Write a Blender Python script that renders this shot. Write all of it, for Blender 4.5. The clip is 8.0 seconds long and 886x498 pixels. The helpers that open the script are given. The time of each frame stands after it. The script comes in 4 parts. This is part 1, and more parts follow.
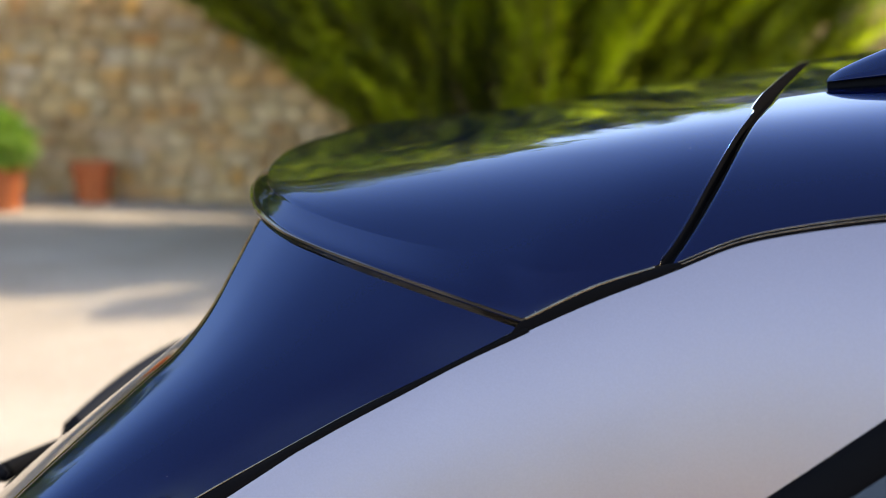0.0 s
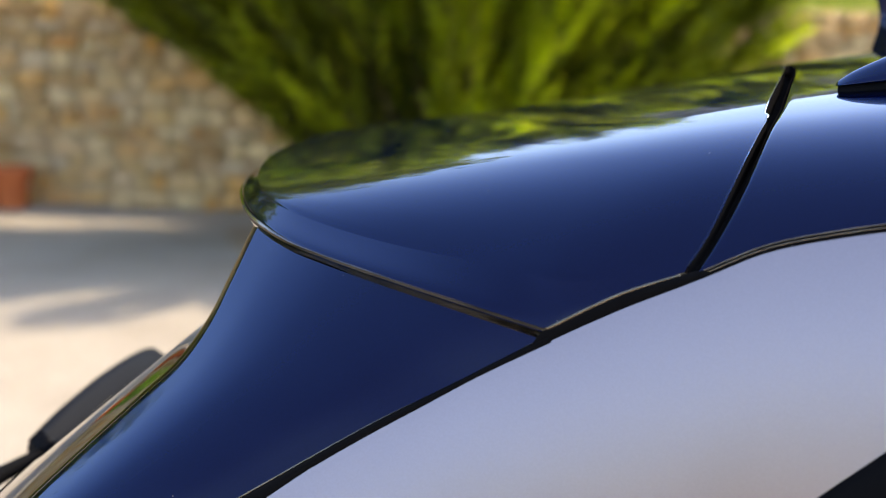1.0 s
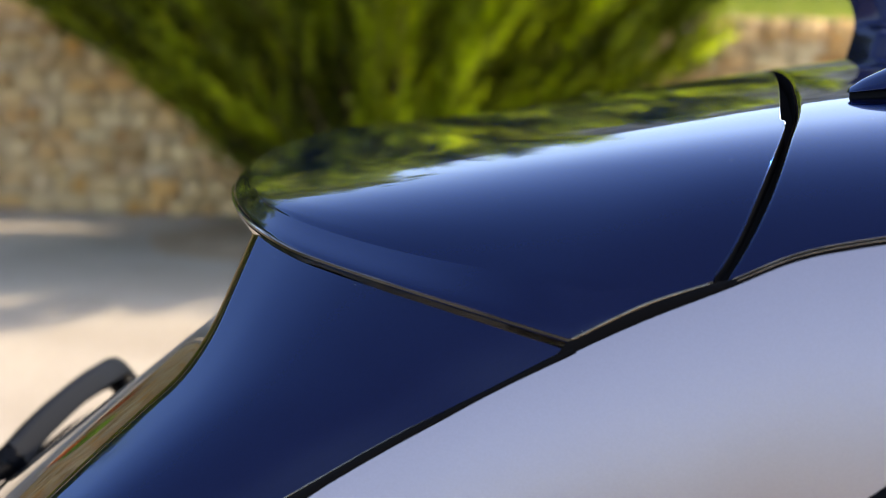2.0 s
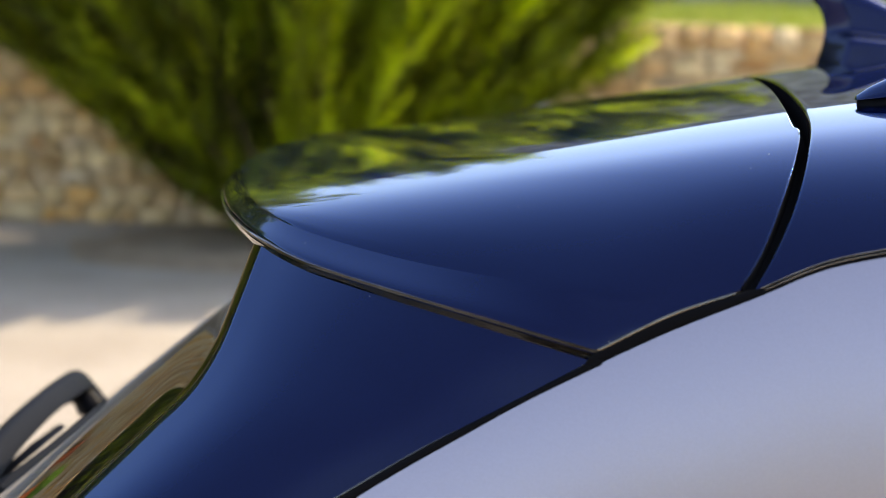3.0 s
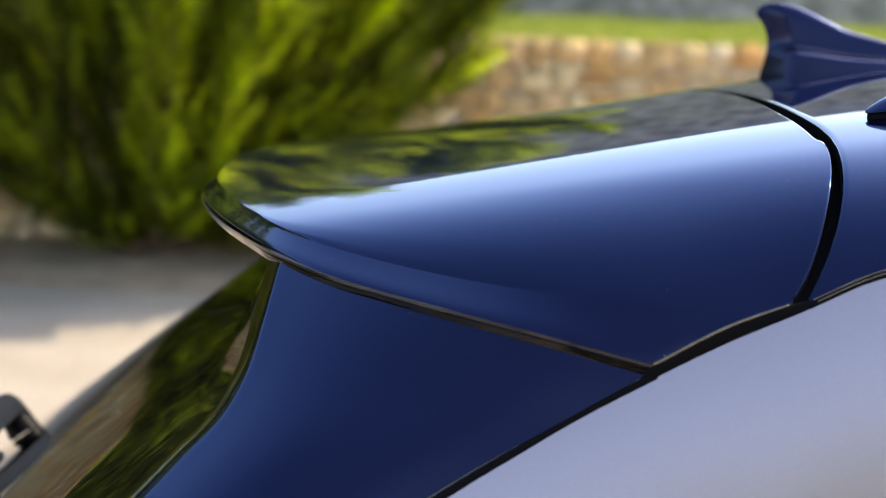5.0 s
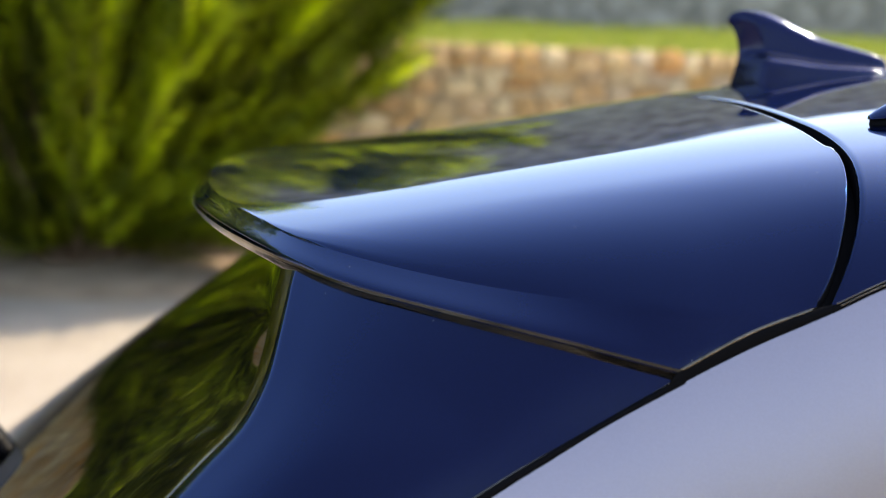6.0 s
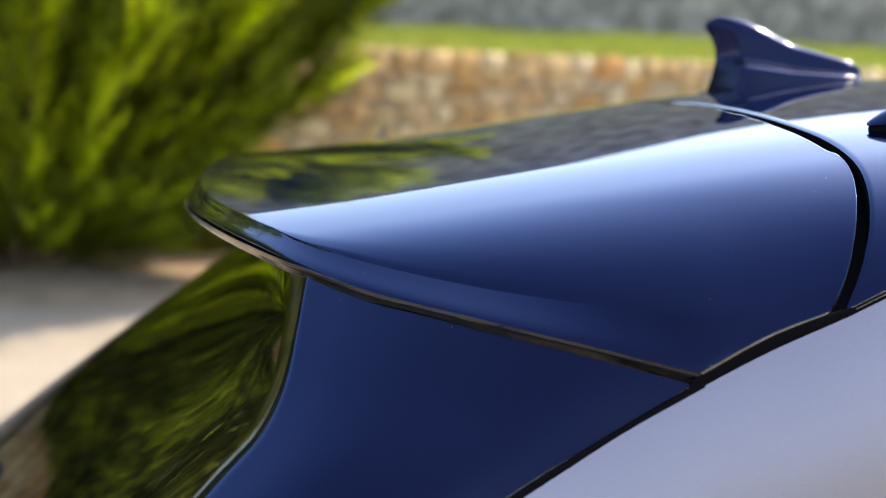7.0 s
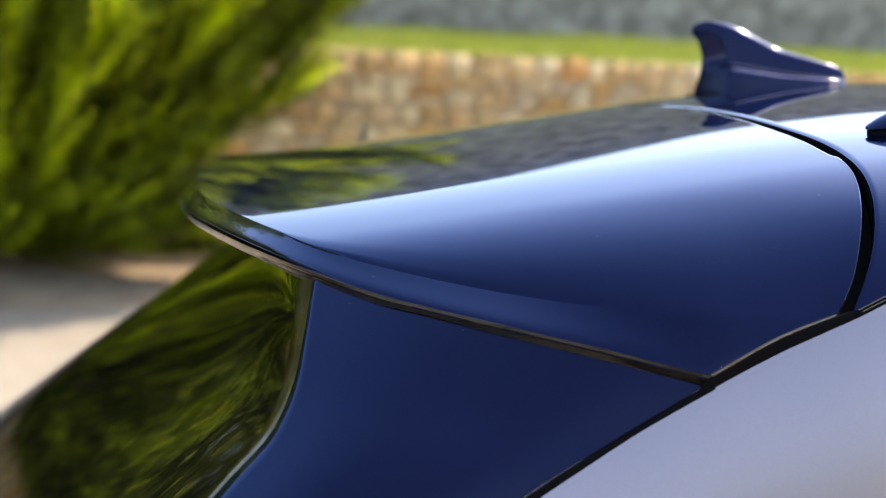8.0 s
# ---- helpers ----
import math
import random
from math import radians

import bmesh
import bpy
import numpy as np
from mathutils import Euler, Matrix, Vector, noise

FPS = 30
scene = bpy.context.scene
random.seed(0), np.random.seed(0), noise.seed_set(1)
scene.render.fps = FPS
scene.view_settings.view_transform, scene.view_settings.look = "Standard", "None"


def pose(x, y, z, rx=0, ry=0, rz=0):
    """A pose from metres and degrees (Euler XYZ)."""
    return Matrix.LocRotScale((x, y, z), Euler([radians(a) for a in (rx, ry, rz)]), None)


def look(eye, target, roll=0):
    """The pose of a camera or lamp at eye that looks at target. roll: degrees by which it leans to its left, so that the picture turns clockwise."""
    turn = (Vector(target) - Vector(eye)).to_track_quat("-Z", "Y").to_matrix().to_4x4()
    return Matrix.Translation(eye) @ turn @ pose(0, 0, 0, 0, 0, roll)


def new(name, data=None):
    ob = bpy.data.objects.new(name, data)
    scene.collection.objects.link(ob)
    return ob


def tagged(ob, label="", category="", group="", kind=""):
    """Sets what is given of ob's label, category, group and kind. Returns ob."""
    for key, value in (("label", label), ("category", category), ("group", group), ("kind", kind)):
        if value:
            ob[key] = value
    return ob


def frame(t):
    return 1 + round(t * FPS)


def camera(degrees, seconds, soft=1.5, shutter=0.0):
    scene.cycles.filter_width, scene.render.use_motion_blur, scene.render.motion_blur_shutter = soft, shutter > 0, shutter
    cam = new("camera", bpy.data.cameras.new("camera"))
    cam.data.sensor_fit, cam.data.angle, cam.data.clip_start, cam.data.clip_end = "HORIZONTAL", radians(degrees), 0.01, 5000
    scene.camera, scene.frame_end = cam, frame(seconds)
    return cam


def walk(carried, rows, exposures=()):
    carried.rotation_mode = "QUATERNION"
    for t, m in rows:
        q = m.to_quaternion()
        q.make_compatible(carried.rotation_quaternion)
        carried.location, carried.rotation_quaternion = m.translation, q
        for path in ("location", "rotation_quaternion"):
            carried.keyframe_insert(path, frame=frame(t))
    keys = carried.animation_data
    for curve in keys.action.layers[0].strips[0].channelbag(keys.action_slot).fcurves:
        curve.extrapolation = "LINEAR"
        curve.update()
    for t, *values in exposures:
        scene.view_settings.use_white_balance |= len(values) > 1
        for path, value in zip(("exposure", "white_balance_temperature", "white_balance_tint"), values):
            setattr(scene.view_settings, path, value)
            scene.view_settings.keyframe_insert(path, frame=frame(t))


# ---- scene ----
cam = camera(35.2, 8.0, 0.5)
PATH = [
    (0, (0.154, -1.219, 1.662), (-0.609, 0.587, 1.267), 0.6),
    (0.5, (0.129, -1.219, 1.661), (-0.581, 0.609, 1.269), 0.8),
    (1, (0.103, -1.218, 1.66), (-0.552, 0.632, 1.271), 0.9),
    (1.5, (0.078, -1.217, 1.659), (-0.523, 0.651, 1.273), 1.2),
    (3, (0.002, -1.217, 1.657), (-0.426, 0.701, 1.286), 1.8),
    (3.5, (-0.022, -1.217, 1.655), (-0.393, 0.714, 1.291), 2.0),
    (4, (-0.047, -1.217, 1.655), (-0.36, 0.726, 1.296), 2.1),
    (4.5, (-0.071, -1.218, 1.654), (-0.328, 0.734, 1.301), 2.3),
    (6, (-0.145, -1.221, 1.651), (-0.227, 0.749, 1.317), 2.7),
    (6.5, (-0.166, -1.222, 1.651), (-0.2, 0.75, 1.322), 2.8),
    (7, (-0.183, -1.223, 1.65), (-0.175, 0.751, 1.327), 2.9),
    (7.5, (-0.197, -1.224, 1.65), (-0.156, 0.75, 1.33), 3.1),
    (8, (-0.206, -1.225, 1.65), (-0.144, 0.748, 1.332), 3.1),
]
walk(cam, [(t, look(eye, target, roll)) for t, eye, target, roll in PATH], [(0, 2.40, 9000, 12), (8, 2.27, 9000, 12)])
# a shallow depth of field, focused on the near flank of the spoiler
cam.data.dof.use_dof = True
cam.data.dof.focus_distance = 0.72
cam.data.dof.aperture_fstop = 6.6

# ---- light ----
SUN_AZ, SUN_EL = 53.0, 48.0          # degrees clockwise from +y, and above the horizon
world = bpy.data.worlds.new("world")
scene.world = world
world.use_nodes = True
wt = world.node_tree
sky = wt.nodes.new("ShaderNodeTexSky")
sky.sky_type, sky.sun_disc = "NISHITA", False
sky.sun_elevation, sky.sun_rotation = radians(SUN_EL), radians(SUN_AZ)
sky.air_density, sky.dust_density, sky.ozone_density = 1.0, 2.5, 4.0
sky.altitude = 1000
wt.links.new(sky.outputs[0], wt.nodes["Background"].inputs[0])
wt.nodes["Background"].inputs[1].default_value = 0.14
sun_data = bpy.data.lights.new("sun", "SUN")
sun_data.energy, sun_data.angle, sun_data.color = 1.38, radians(0.53), (1.0, 0.99, 0.90)
sun = new("sun", sun_data)
to_sun = Vector((math.sin(radians(SUN_AZ)) * math.cos(radians(SUN_EL)), math.cos(radians(SUN_AZ)) * math.cos(radians(SUN_EL)), math.sin(radians(SUN_EL))))
sun.matrix_world = look(to_sun * 20, (0, 0, 0))


# ---- materials ----
def material(name, base, rough=0.5, metal=0.0, coat=0.0, coat_rough=0.03, spec=0.5):
    m = bpy.data.materials.new(name)
    m.use_nodes = True
    b = m.node_tree.nodes["Principled BSDF"]
    b.inputs["Base Color"].default_value = (*base, 1)
    b.inputs["Roughness"].default_value = rough
    b.inputs["Metallic"].default_value = metal
    b.inputs["Coat Weight"].default_value = coat
    b.inputs["Coat Roughness"].default_value = coat_rough
    b.inputs["Specular IOR Level"].default_value = spec
    return m


def nodes_of(m):
    return m.node_tree.nodes, m.node_tree.links, m.node_tree.nodes["Principled BSDF"]


def noise_node(m, scale, detail=4, rough=0.55, space="Object"):
    n, l, _ = nodes_of(m)
    c = n.new("ShaderNodeTexCoord")
    t = n.new("ShaderNodeTexNoise")
    t.inputs["Scale"].default_value, t.inputs["Detail"].default_value, t.inputs["Roughness"].default_value = scale, detail, rough
    l.new(c.outputs[space], t.inputs["Vector"])
    return t


def ramp(m, source, stops):
    n, l, _ = nodes_of(m)
    r = n.new("ShaderNodeValToRGB")
    e = r.color_ramp.elements
    while len(e) < len(stops):
        e.new(0.5)
    for k, (p, c) in zip(e, stops):
        k.position, k.color = p, (*c, 1)
    l.new(source, r.inputs[0])
    return r


def mix(m, a, b, fac, kind="MIX"):
    n, l, _ = nodes_of(m)
    x = n.new("ShaderNodeMix")
    x.data_type, x.blend_type = "RGBA", kind
    for sock, v in ((x.inputs[0], fac), (x.inputs[6], a), (x.inputs[7], b)):
        if hasattr(v, "links"):
            l.new(v, sock)
        else:
            sock.default_value = v if isinstance(v, float) else (*v, 1)
    return x.outputs[2]


def bump(m, height, strength, distance):
    n, l, b = nodes_of(m)
    x = n.new("ShaderNodeBump")
    x.inputs["Strength"].default_value, x.inputs["Distance"].default_value = strength, distance
    l.new(height, x.inputs["Height"])
    l.new(x.outputs[0], b.inputs["Normal"])


def drive(m, colour=None, rough=None):
    _, l, b = nodes_of(m)
    if colour is not None:
        l.new(colour, b.inputs["Base Color"])
    if rough is not None:
        l.new(rough, b.inputs["Roughness"])


def paint(name, base, rough, metal):
    m = material(name, base, rough, metal, coat=0.5, coat_rough=0.25)
    flake = noise_node(m, 900, 1)
    r = ramp(m, flake.outputs[0], [(0.3, tuple(0.975 * c for c in base)), (0.75, tuple(min(1, 1.025 * c) for c in base))])
    dust = noise_node(m, 14, 5)
    k = ramp(m, dust.outputs[0], [(0.35, (rough * 0.98,) * 3), (0.75, (rough * 1.03,) * 3)])
    drive(m, r.outputs[0], k.outputs[0])
    return m


def deep_paint(name, flakes, soft, rough, ior, coat=0.010, deep=0.017):
    """A dark metallic lacquer: a soft coloured flake layer under a clear gloss coat."""
    m = bpy.data.materials.new(name)
    m.use_nodes = True
    n, l = m.node_tree.nodes, m.node_tree.links
    n.remove(n["Principled BSDF"])
    c = n.new("ShaderNodeTexCoord")

    def grain(scale, stops):
        t = n.new("ShaderNodeTexNoise")
        t.inputs["Scale"].default_value, t.inputs["Detail"].default_value = scale, 3
        l.new(c.outputs["Object"], t.inputs["Vector"])
        r = n.new("ShaderNodeValToRGB")
        for e, (p, v) in zip(r.color_ramp.elements, stops):
            e.position, e.color = p, (*v, 1)
        l.new(t.outputs[0], r.inputs[0])
        return r.outputs[0]

    under, gloss = n.new("ShaderNodeBsdfGlossy"), n.new("ShaderNodeBsdfGlossy")
    l.new(grain(900, [(0.3, tuple(0.92 * v for v in flakes)), (0.75, tuple(1.10 * v for v in flakes))]), under.inputs["Color"])
    under.inputs["Roughness"].default_value = rough
    l.new(grain(14, [(0.35, (0.6 * coat,) * 3), (0.75, (1.4 * coat,) * 3)]), gloss.inputs["Roughness"])
    gloss.inputs["Color"].default_value = (1, 1, 1, 1)
    # the flakes' tinted sheen grows with the angle until the clear coat over it takes all the light
    sheen, facing, grow = n.new("ShaderNodeBsdfGlossy"), n.new("ShaderNodeLayerWeight"), n.new("ShaderNodeMath")
    sheen.inputs["Color"].default_value = (*soft, 1)
    sheen.inputs["Roughness"].default_value = 0.10
    facing.inputs["Blend"].default_value = 0.5
    grow.operation = "POWER"
    grow.inputs[1].default_value = 1.65
    l.new(facing.outputs["Facing"], grow.inputs[0])
    steep, fade, sheen_part = n.new("ShaderNodeMath"), n.new("ShaderNodeMath"), n.new("ShaderNodeMath")
    steep.operation, fade.operation, sheen_part.operation = "POWER", "SUBTRACT", "MULTIPLY"
    l.new(facing.outputs["Facing"], steep.inputs[0])
    steep.inputs[1].default_value, fade.inputs[0].default_value = 4.0, 1.0
    l.new(steep.outputs[0], fade.inputs[1])
    l.new(grow.outputs[0], sheen_part.inputs[0])
    l.new(fade.outputs[0], sheen_part.inputs[1])
    fres = n.new("ShaderNodeFresnel")
    fres.inputs["IOR"].default_value = ior
    # a deep lacquer gives little gloss when seen straight on
    clear = n.new("ShaderNodeMath")
    clear.operation, clear.use_clamp = "SUBTRACT", True
    l.new(fres.outputs[0], clear.inputs[0])
    clear.inputs[1].default_value = deep
    a, b = n.new("ShaderNodeMixShader"), n.new("ShaderNodeMixShader")
    for node, fac, low, high in ((a, sheen_part, under, sheen), (b, clear, a, gloss)):
        l.new(fac.outputs[0], node.inputs[0])
        l.new(low.outputs[0], node.inputs[1])
        l.new(high.outputs[0], node.inputs[2])
    # sparse specks of pale dust lie on the coat
    cell, near, some, speck = n.new("ShaderNodeTexVoronoi"), n.new("ShaderNodeMath"), n.new("ShaderNodeMath"), n.new("ShaderNodeMath")
    l.new(c.outputs["Object"], cell.inputs["Vector"])
    cell.inputs["Scale"].default_value = 110
    split = n.new("ShaderNodeSeparateColor")
    l.new(cell.outputs["Color"], split.inputs[0])
    near.operation, some.operation, speck.operation = "LESS_THAN", "GREATER_THAN", "MULTIPLY"
    l.new(cell.outputs["Distance"], near.inputs[0])
    near.inputs[1].default_value = 0.030
    l.new(split.outputs[0], some.inputs[0])
    some.inputs[1].default_value = 0.76
    l.new(near.outputs[0], speck.inputs[0])
    l.new(some.outputs[0], speck.inputs[1])
    dust, top_coat = n.new("ShaderNodeBsdfDiffuse"), n.new("ShaderNodeMixShader")
    dust.inputs["Color"].default_value = (0.22, 0.215, 0.20, 1)
    l.new(speck.outputs[0], top_coat.inputs[0])
    l.new(b.outputs[0], top_coat.inputs[1])
    l.new(dust.outputs[0], top_coat.inputs[2])
    l.new(top_coat.outputs[0], n["Material Output"].inputs[0])
    return m


blue = deep_paint("blue_paint", (0.0008, 0.0042, 0.032), (0.010, 0.105, 0.320), 0.40, 1.42)
fin_paint = deep_paint("fin_paint", (0.0004, 0.0040, 0.036), (0.002, 0.03, 0.09), 0.45, 1.45, 0.13, 0.018)
silver = paint("silver_paint", (0.362, 0.302, 0.330), 0.34, 0.92)
joint_black = material("joint_black", (0.006, 0.006, 0.007), 0.9, spec=0.0)
rubber = material("rubber", (0.005, 0.005, 0.006), 0.5, spec=0.012)
bump(rubber, noise_node(rubber, 700, 2).outputs[0], 0.15, 0.0004)
plastic = material("black_plastic", (0.005, 0.0055, 0.008), 0.45, spec=0.06)
bump(plastic, noise_node(plastic, 900, 2).outputs[0], 0.2, 0.0003)
trim_plastic = material("gloss_trim", (0.006, 0.005, 0.004), 0.13, 0, 0.3, 0.04, 0.4)
drive(trim_plastic, ramp(trim_plastic, noise_node(trim_plastic, 60, 4).outputs[0], [(0.40, (0.003, 0.0028, 0.0025)), (0.75, (0.020, 0.014, 0.009))]).outputs[0],
      ramp(trim_plastic, noise_node(trim_plastic, 90, 4).outputs[0], [(0.35, (0.10,) * 3), (0.75, (0.26,) * 3)]).outputs[0])
bright_trim = material("smoked_chrome", (0.25, 0.215, 0.175), 0.16, 1.0)
drive(bright_trim, ramp(bright_trim, noise_node(bright_trim, 70, 4).outputs[0], [(0.35, (0.17, 0.145, 0.115)), (0.7, (0.30, 0.26, 0.215))]).outputs[0])
cabin = material("dark_cabin", (0.012, 0.012, 0.013), 0.8)
tyre_mat = material("tyre", (0.018, 0.018, 0.018), 0.75)
bump(tyre_mat, noise_node(tyre_mat, 60, 3).outputs[0], 0.4, 0.002)
alloy = material("alloy", (0.55, 0.55, 0.57), 0.28, 1.0)
glass = material("privacy_glass", (0.006, 0.007, 0.008), 0.0)
glass.node_tree.nodes["Principled BSDF"].inputs["Transmission Weight"].default_value = 0.7
glass.node_tree.nodes["Principled BSDF"].inputs["IOR"].default_value = 1.78
red_lens = material("red_lens", (0.28, 0.006, 0.008), 0.08, 0, 1.0)
clear_lens = material("clear_lens", (0.55, 0.56, 0.58), 0.1, 0.2, 1.0)

ground_mat = material("pale_gravel_drive", (0.4, 0.38, 0.34), 0.9)
g1 = noise_node(ground_mat, 1.3, 6)
g2 = noise_node(ground_mat, 55, 5, 0.7)
gc = mix(ground_mat, ramp(ground_mat, g1.outputs[0], [(0.3, (0.335, 0.285, 0.24)), (0.5, (0.39, 0.338, 0.29)), (0.7, (0.45, 0.397, 0.345))]).outputs[0],
         ramp(ground_mat, g2.outputs[0], [(0.35, (0.55, 0.53, 0.5)), (0.65, (1.0, 1.0, 1.0))]).outputs[0], 1.0, "MULTIPLY")
drive(ground_mat, gc)
bump(ground_mat, g2.outputs[0], 0.5, 0.01)

mortar = material("lime_mortar", (0.42, 0.37, 0.30), 0.95)
m1 = noise_node(mortar, 9, 6)
drive(mortar, ramp(mortar, m1.outputs[0], [(0.3, (0.47, 0.34, 0.21)), (0.7, (0.66, 0.49, 0.31))]).outputs[0])
bump(mortar, noise_node(mortar, 60, 4).outputs[0], 0.6, 0.01)


def stone_material(name, island):
    m = material(name, (0.4, 0.35, 0.28), 0.9)
    n, l, _ = nodes_of(m)
    src = n.new("ShaderNodeNewGeometry").outputs["Random Per Island"] if island else n.new("ShaderNodeObjectInfo").outputs["Random"]
    tone = ramp(m, src, [(0.0, (0.40, 0.23, 0.10)), (0.22, (0.68, 0.47, 0.24)), (0.4, (0.66, 0.51, 0.32)), (0.58, (0.68, 0.37, 0.12)), (0.74, (0.60, 0.47, 0.33)), (0.88, (0.78, 0.61, 0.37)), (1.0, (0.58, 0.28, 0.09))])
    a = noise_node(m, 11, 6, 0.65, "Object")
    c = mix(m, tone.outputs[0], ramp(m, a.outputs[0], [(0.3, (0.68, 0.64, 0.58)), (0.62, (1.15, 1.12, 1.06))]).outputs[0], 0.85, "MULTIPLY")
    drive(m, c)
    bump(m, noise_node(m, 38, 5, 0.65, "Object").outputs[0], 0.7, 0.012)
    return m


stone_mat, stone_rest = stone_material("rubble_stone", False), stone_material("rubble_stone_rest", True)
grey_render = material("weathered_grey_wall", (0.30, 0.30, 0.30), 0.95)
gr = noise_node(grey_render, 4.5, 8, 0.75)
drive(grey_render, ramp(grey_render, gr.outputs[0], [(0.36, (0.115, 0.108, 0.082)), (0.5, (0.25, 0.235, 0.19)), (0.64, (0.46, 0.43, 0.355))]).outputs[0])
bump(grey_render, gr.outputs[0], 0.6, 0.04)
soil = material("dry_soil", (0.16, 0.11, 0.07), 0.95)
so = noise_node(soil, 6, 6)
drive(soil, ramp(soil, so.outputs[0], [(0.3, (0.20, 0.14, 0.095)), (0.7, (0.36, 0.26, 0.18))]).outputs[0])
bump(soil, noise_node(soil, 40, 5).outputs[0], 0.6, 0.02)
terracotta = material("terracotta", (0.42, 0.13, 0.05), 0.8)
te = noise_node(terracotta, 12, 5)
drive(terracotta, ramp(terracotta, te.outputs[0], [(0.3, (0.38, 0.085, 0.025)), (0.7, (0.54, 0.15, 0.05))]).outputs[0])
bark = material("bark", (0.10, 0.065, 0.04), 0.9)
bk = noise_node(bark, 30, 5)
drive(bark, ramp(bark, bk.outputs[0], [(0.3, (0.06, 0.04, 0.025)), (0.7, (0.16, 0.105, 0.065))]).outputs[0])
bump(bark, bk.outputs[0], 0.8, 0.01)


def leaf_material(name, stops, trans, age_shaded=False):
    m = material(name, stops[0][1], 0.55)
    n, l, b = nodes_of(m)
    src = n.new("ShaderNodeNewGeometry")
    tone = ramp(m, src.outputs["Random Per Island"], stops)
    if age_shaded:
        # young tips and old growth, frond by frond, with the skirt's shade painted in
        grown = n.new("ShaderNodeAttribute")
        grown.attribute_name = "age_shade"
        age_shade = ramp(m, grown.outputs["Fac"], [(0.15, (0.26, 0.24, 0.20)), (0.50, (0.85, 0.85, 0.8)), (0.90, (1.5, 1.45, 1.2))])
        tone_out = mix(m, tone.outputs[0], age_shade.outputs[0], 1.0, "MULTIPLY")
    else:
        tone_out = tone.outputs[0]
    drive(m, tone_out)
    t = n.new("ShaderNodeBsdfTranslucent")
    l.new(tone_out, t.inputs["Color"])
    x = n.new("ShaderNodeMixShader")
    x.inputs[0].default_value = trans
    l.new(b.outputs[0], x.inputs[1])
    l.new(t.outputs[0], x.inputs[2])
    l.new(x.outputs[0], n["Material Output"].inputs[0])
    return m


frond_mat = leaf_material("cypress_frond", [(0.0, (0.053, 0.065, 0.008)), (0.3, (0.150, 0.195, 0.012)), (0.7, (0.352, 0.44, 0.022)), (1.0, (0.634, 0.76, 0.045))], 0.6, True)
tree_leaf = leaf_material("tree_leaf", [(0.0, (0.15, 0.17, 0.018)), (0.6, (0.30, 0.33, 0.03)), (1.0, (0.48, 0.51, 0.06))], 0.5)
grass_mat = leaf_material("lawn_grass", [(0.0, (0.15, 0.23, 0.03)), (0.6, (0.27, 0.35, 0.055)), (1.0, (0.43, 0.43, 0.12))], 0.5)
pot_leaf = leaf_material("pot_plant_leaf", [(0.0, (0.10, 0.20, 0.025)), (0.6, (0.20, 0.36, 0.04)), (1.0, (0.34, 0.52, 0.07))], 0.4)


# ---- building helpers ----
def part(name, bm, mat, parent=None, label="", smooth=True, place=None):
    me = bpy.data.meshes.new(name)
    bm.normal_update()
    bm.to_mesh(me)
    bm.free()
    if smooth:
        me.polygons.foreach_set("use_smooth", [True] * len(me.polygons))
    me.materials.append(mat)
    ob = new(name, me)
    if place is not None:
        ob.matrix_world = place
    if parent is not None:
        ob.parent = parent
    if label:
        tagged(ob, label)
    return ob


def raw(name, verts, faces, mat, parent=None, label="", smooth=True):
    me = bpy.data.meshes.new(name)
    me.from_pydata(verts, [], faces)
    if smooth:
        me.polygons.foreach_set("use_smooth", [True] * len(me.polygons))
    me.materials.append(mat)
    ob = new(name, me)
    if parent is not None:
        ob.parent = parent
    if label:
        tagged(ob, label)
    return ob


def sheet(fn, us, vs):
    """A grid surface of fn(u, v)."""
    bm = bmesh.new()
    rows = [[bm.verts.new(fn(u, v)) for v in vs] for u in us]
    for a, b in zip(rows, rows[1:]):
        for k in range(len(vs) - 1):
            bm.faces.new((a[k], a[k + 1], b[k + 1], b[k]))
    return bm


def thick(ob, t, offset=-1.0):
    s = ob.modifiers.new("thickness", "SOLIDIFY")
    s.thickness, s.offset, s.use_even_offset = t, offset, True
    e = ob.modifiers.new("crisp_edges", "EDGE_SPLIT")
    e.split_angle = radians(42)
    return ob


def steps(a, b, n):
    return [a + (b - a) * k / n for k in range(n + 1)]


def spline(points):
    """A smooth curve (Catmull-Rom, by length) through points; takes 0 to 1."""
    p = [Vector(q) for q in points]
    d = [0.0]
    for a, b in zip(p, p[1:]):
        d.append(d[-1] + (b - a).length)
    d = [x / d[-1] for x in d]

    def at(u):
        u = min(max(u, 0.0), 1.0)
        k = max(i for i in range(len(p) - 1) if d[i] <= u + 1e-9)
        h = d[k + 1] - d[k]
        t = (u - d[k]) / h
        def slope(i):
            if i == 0:
                return (p[1] - p[0]) / (d[1] - d[0])
            if i == len(p) - 1:
                return (p[-1] - p[-2]) / (d[-1] - d[-2])
            return (p[i + 1] - p[i - 1]) / (d[i + 1] - d[i - 1])
        m0, m1 = slope(k) * h, slope(k + 1) * h
        return (2 * t**3 - 3 * t**2 + 1) * p[k] + (t**3 - 2 * t**2 + t) * m0 + (3 * t**2 - 2 * t**3) * p[k + 1] + (t**3 - t**2) * m1
    return at


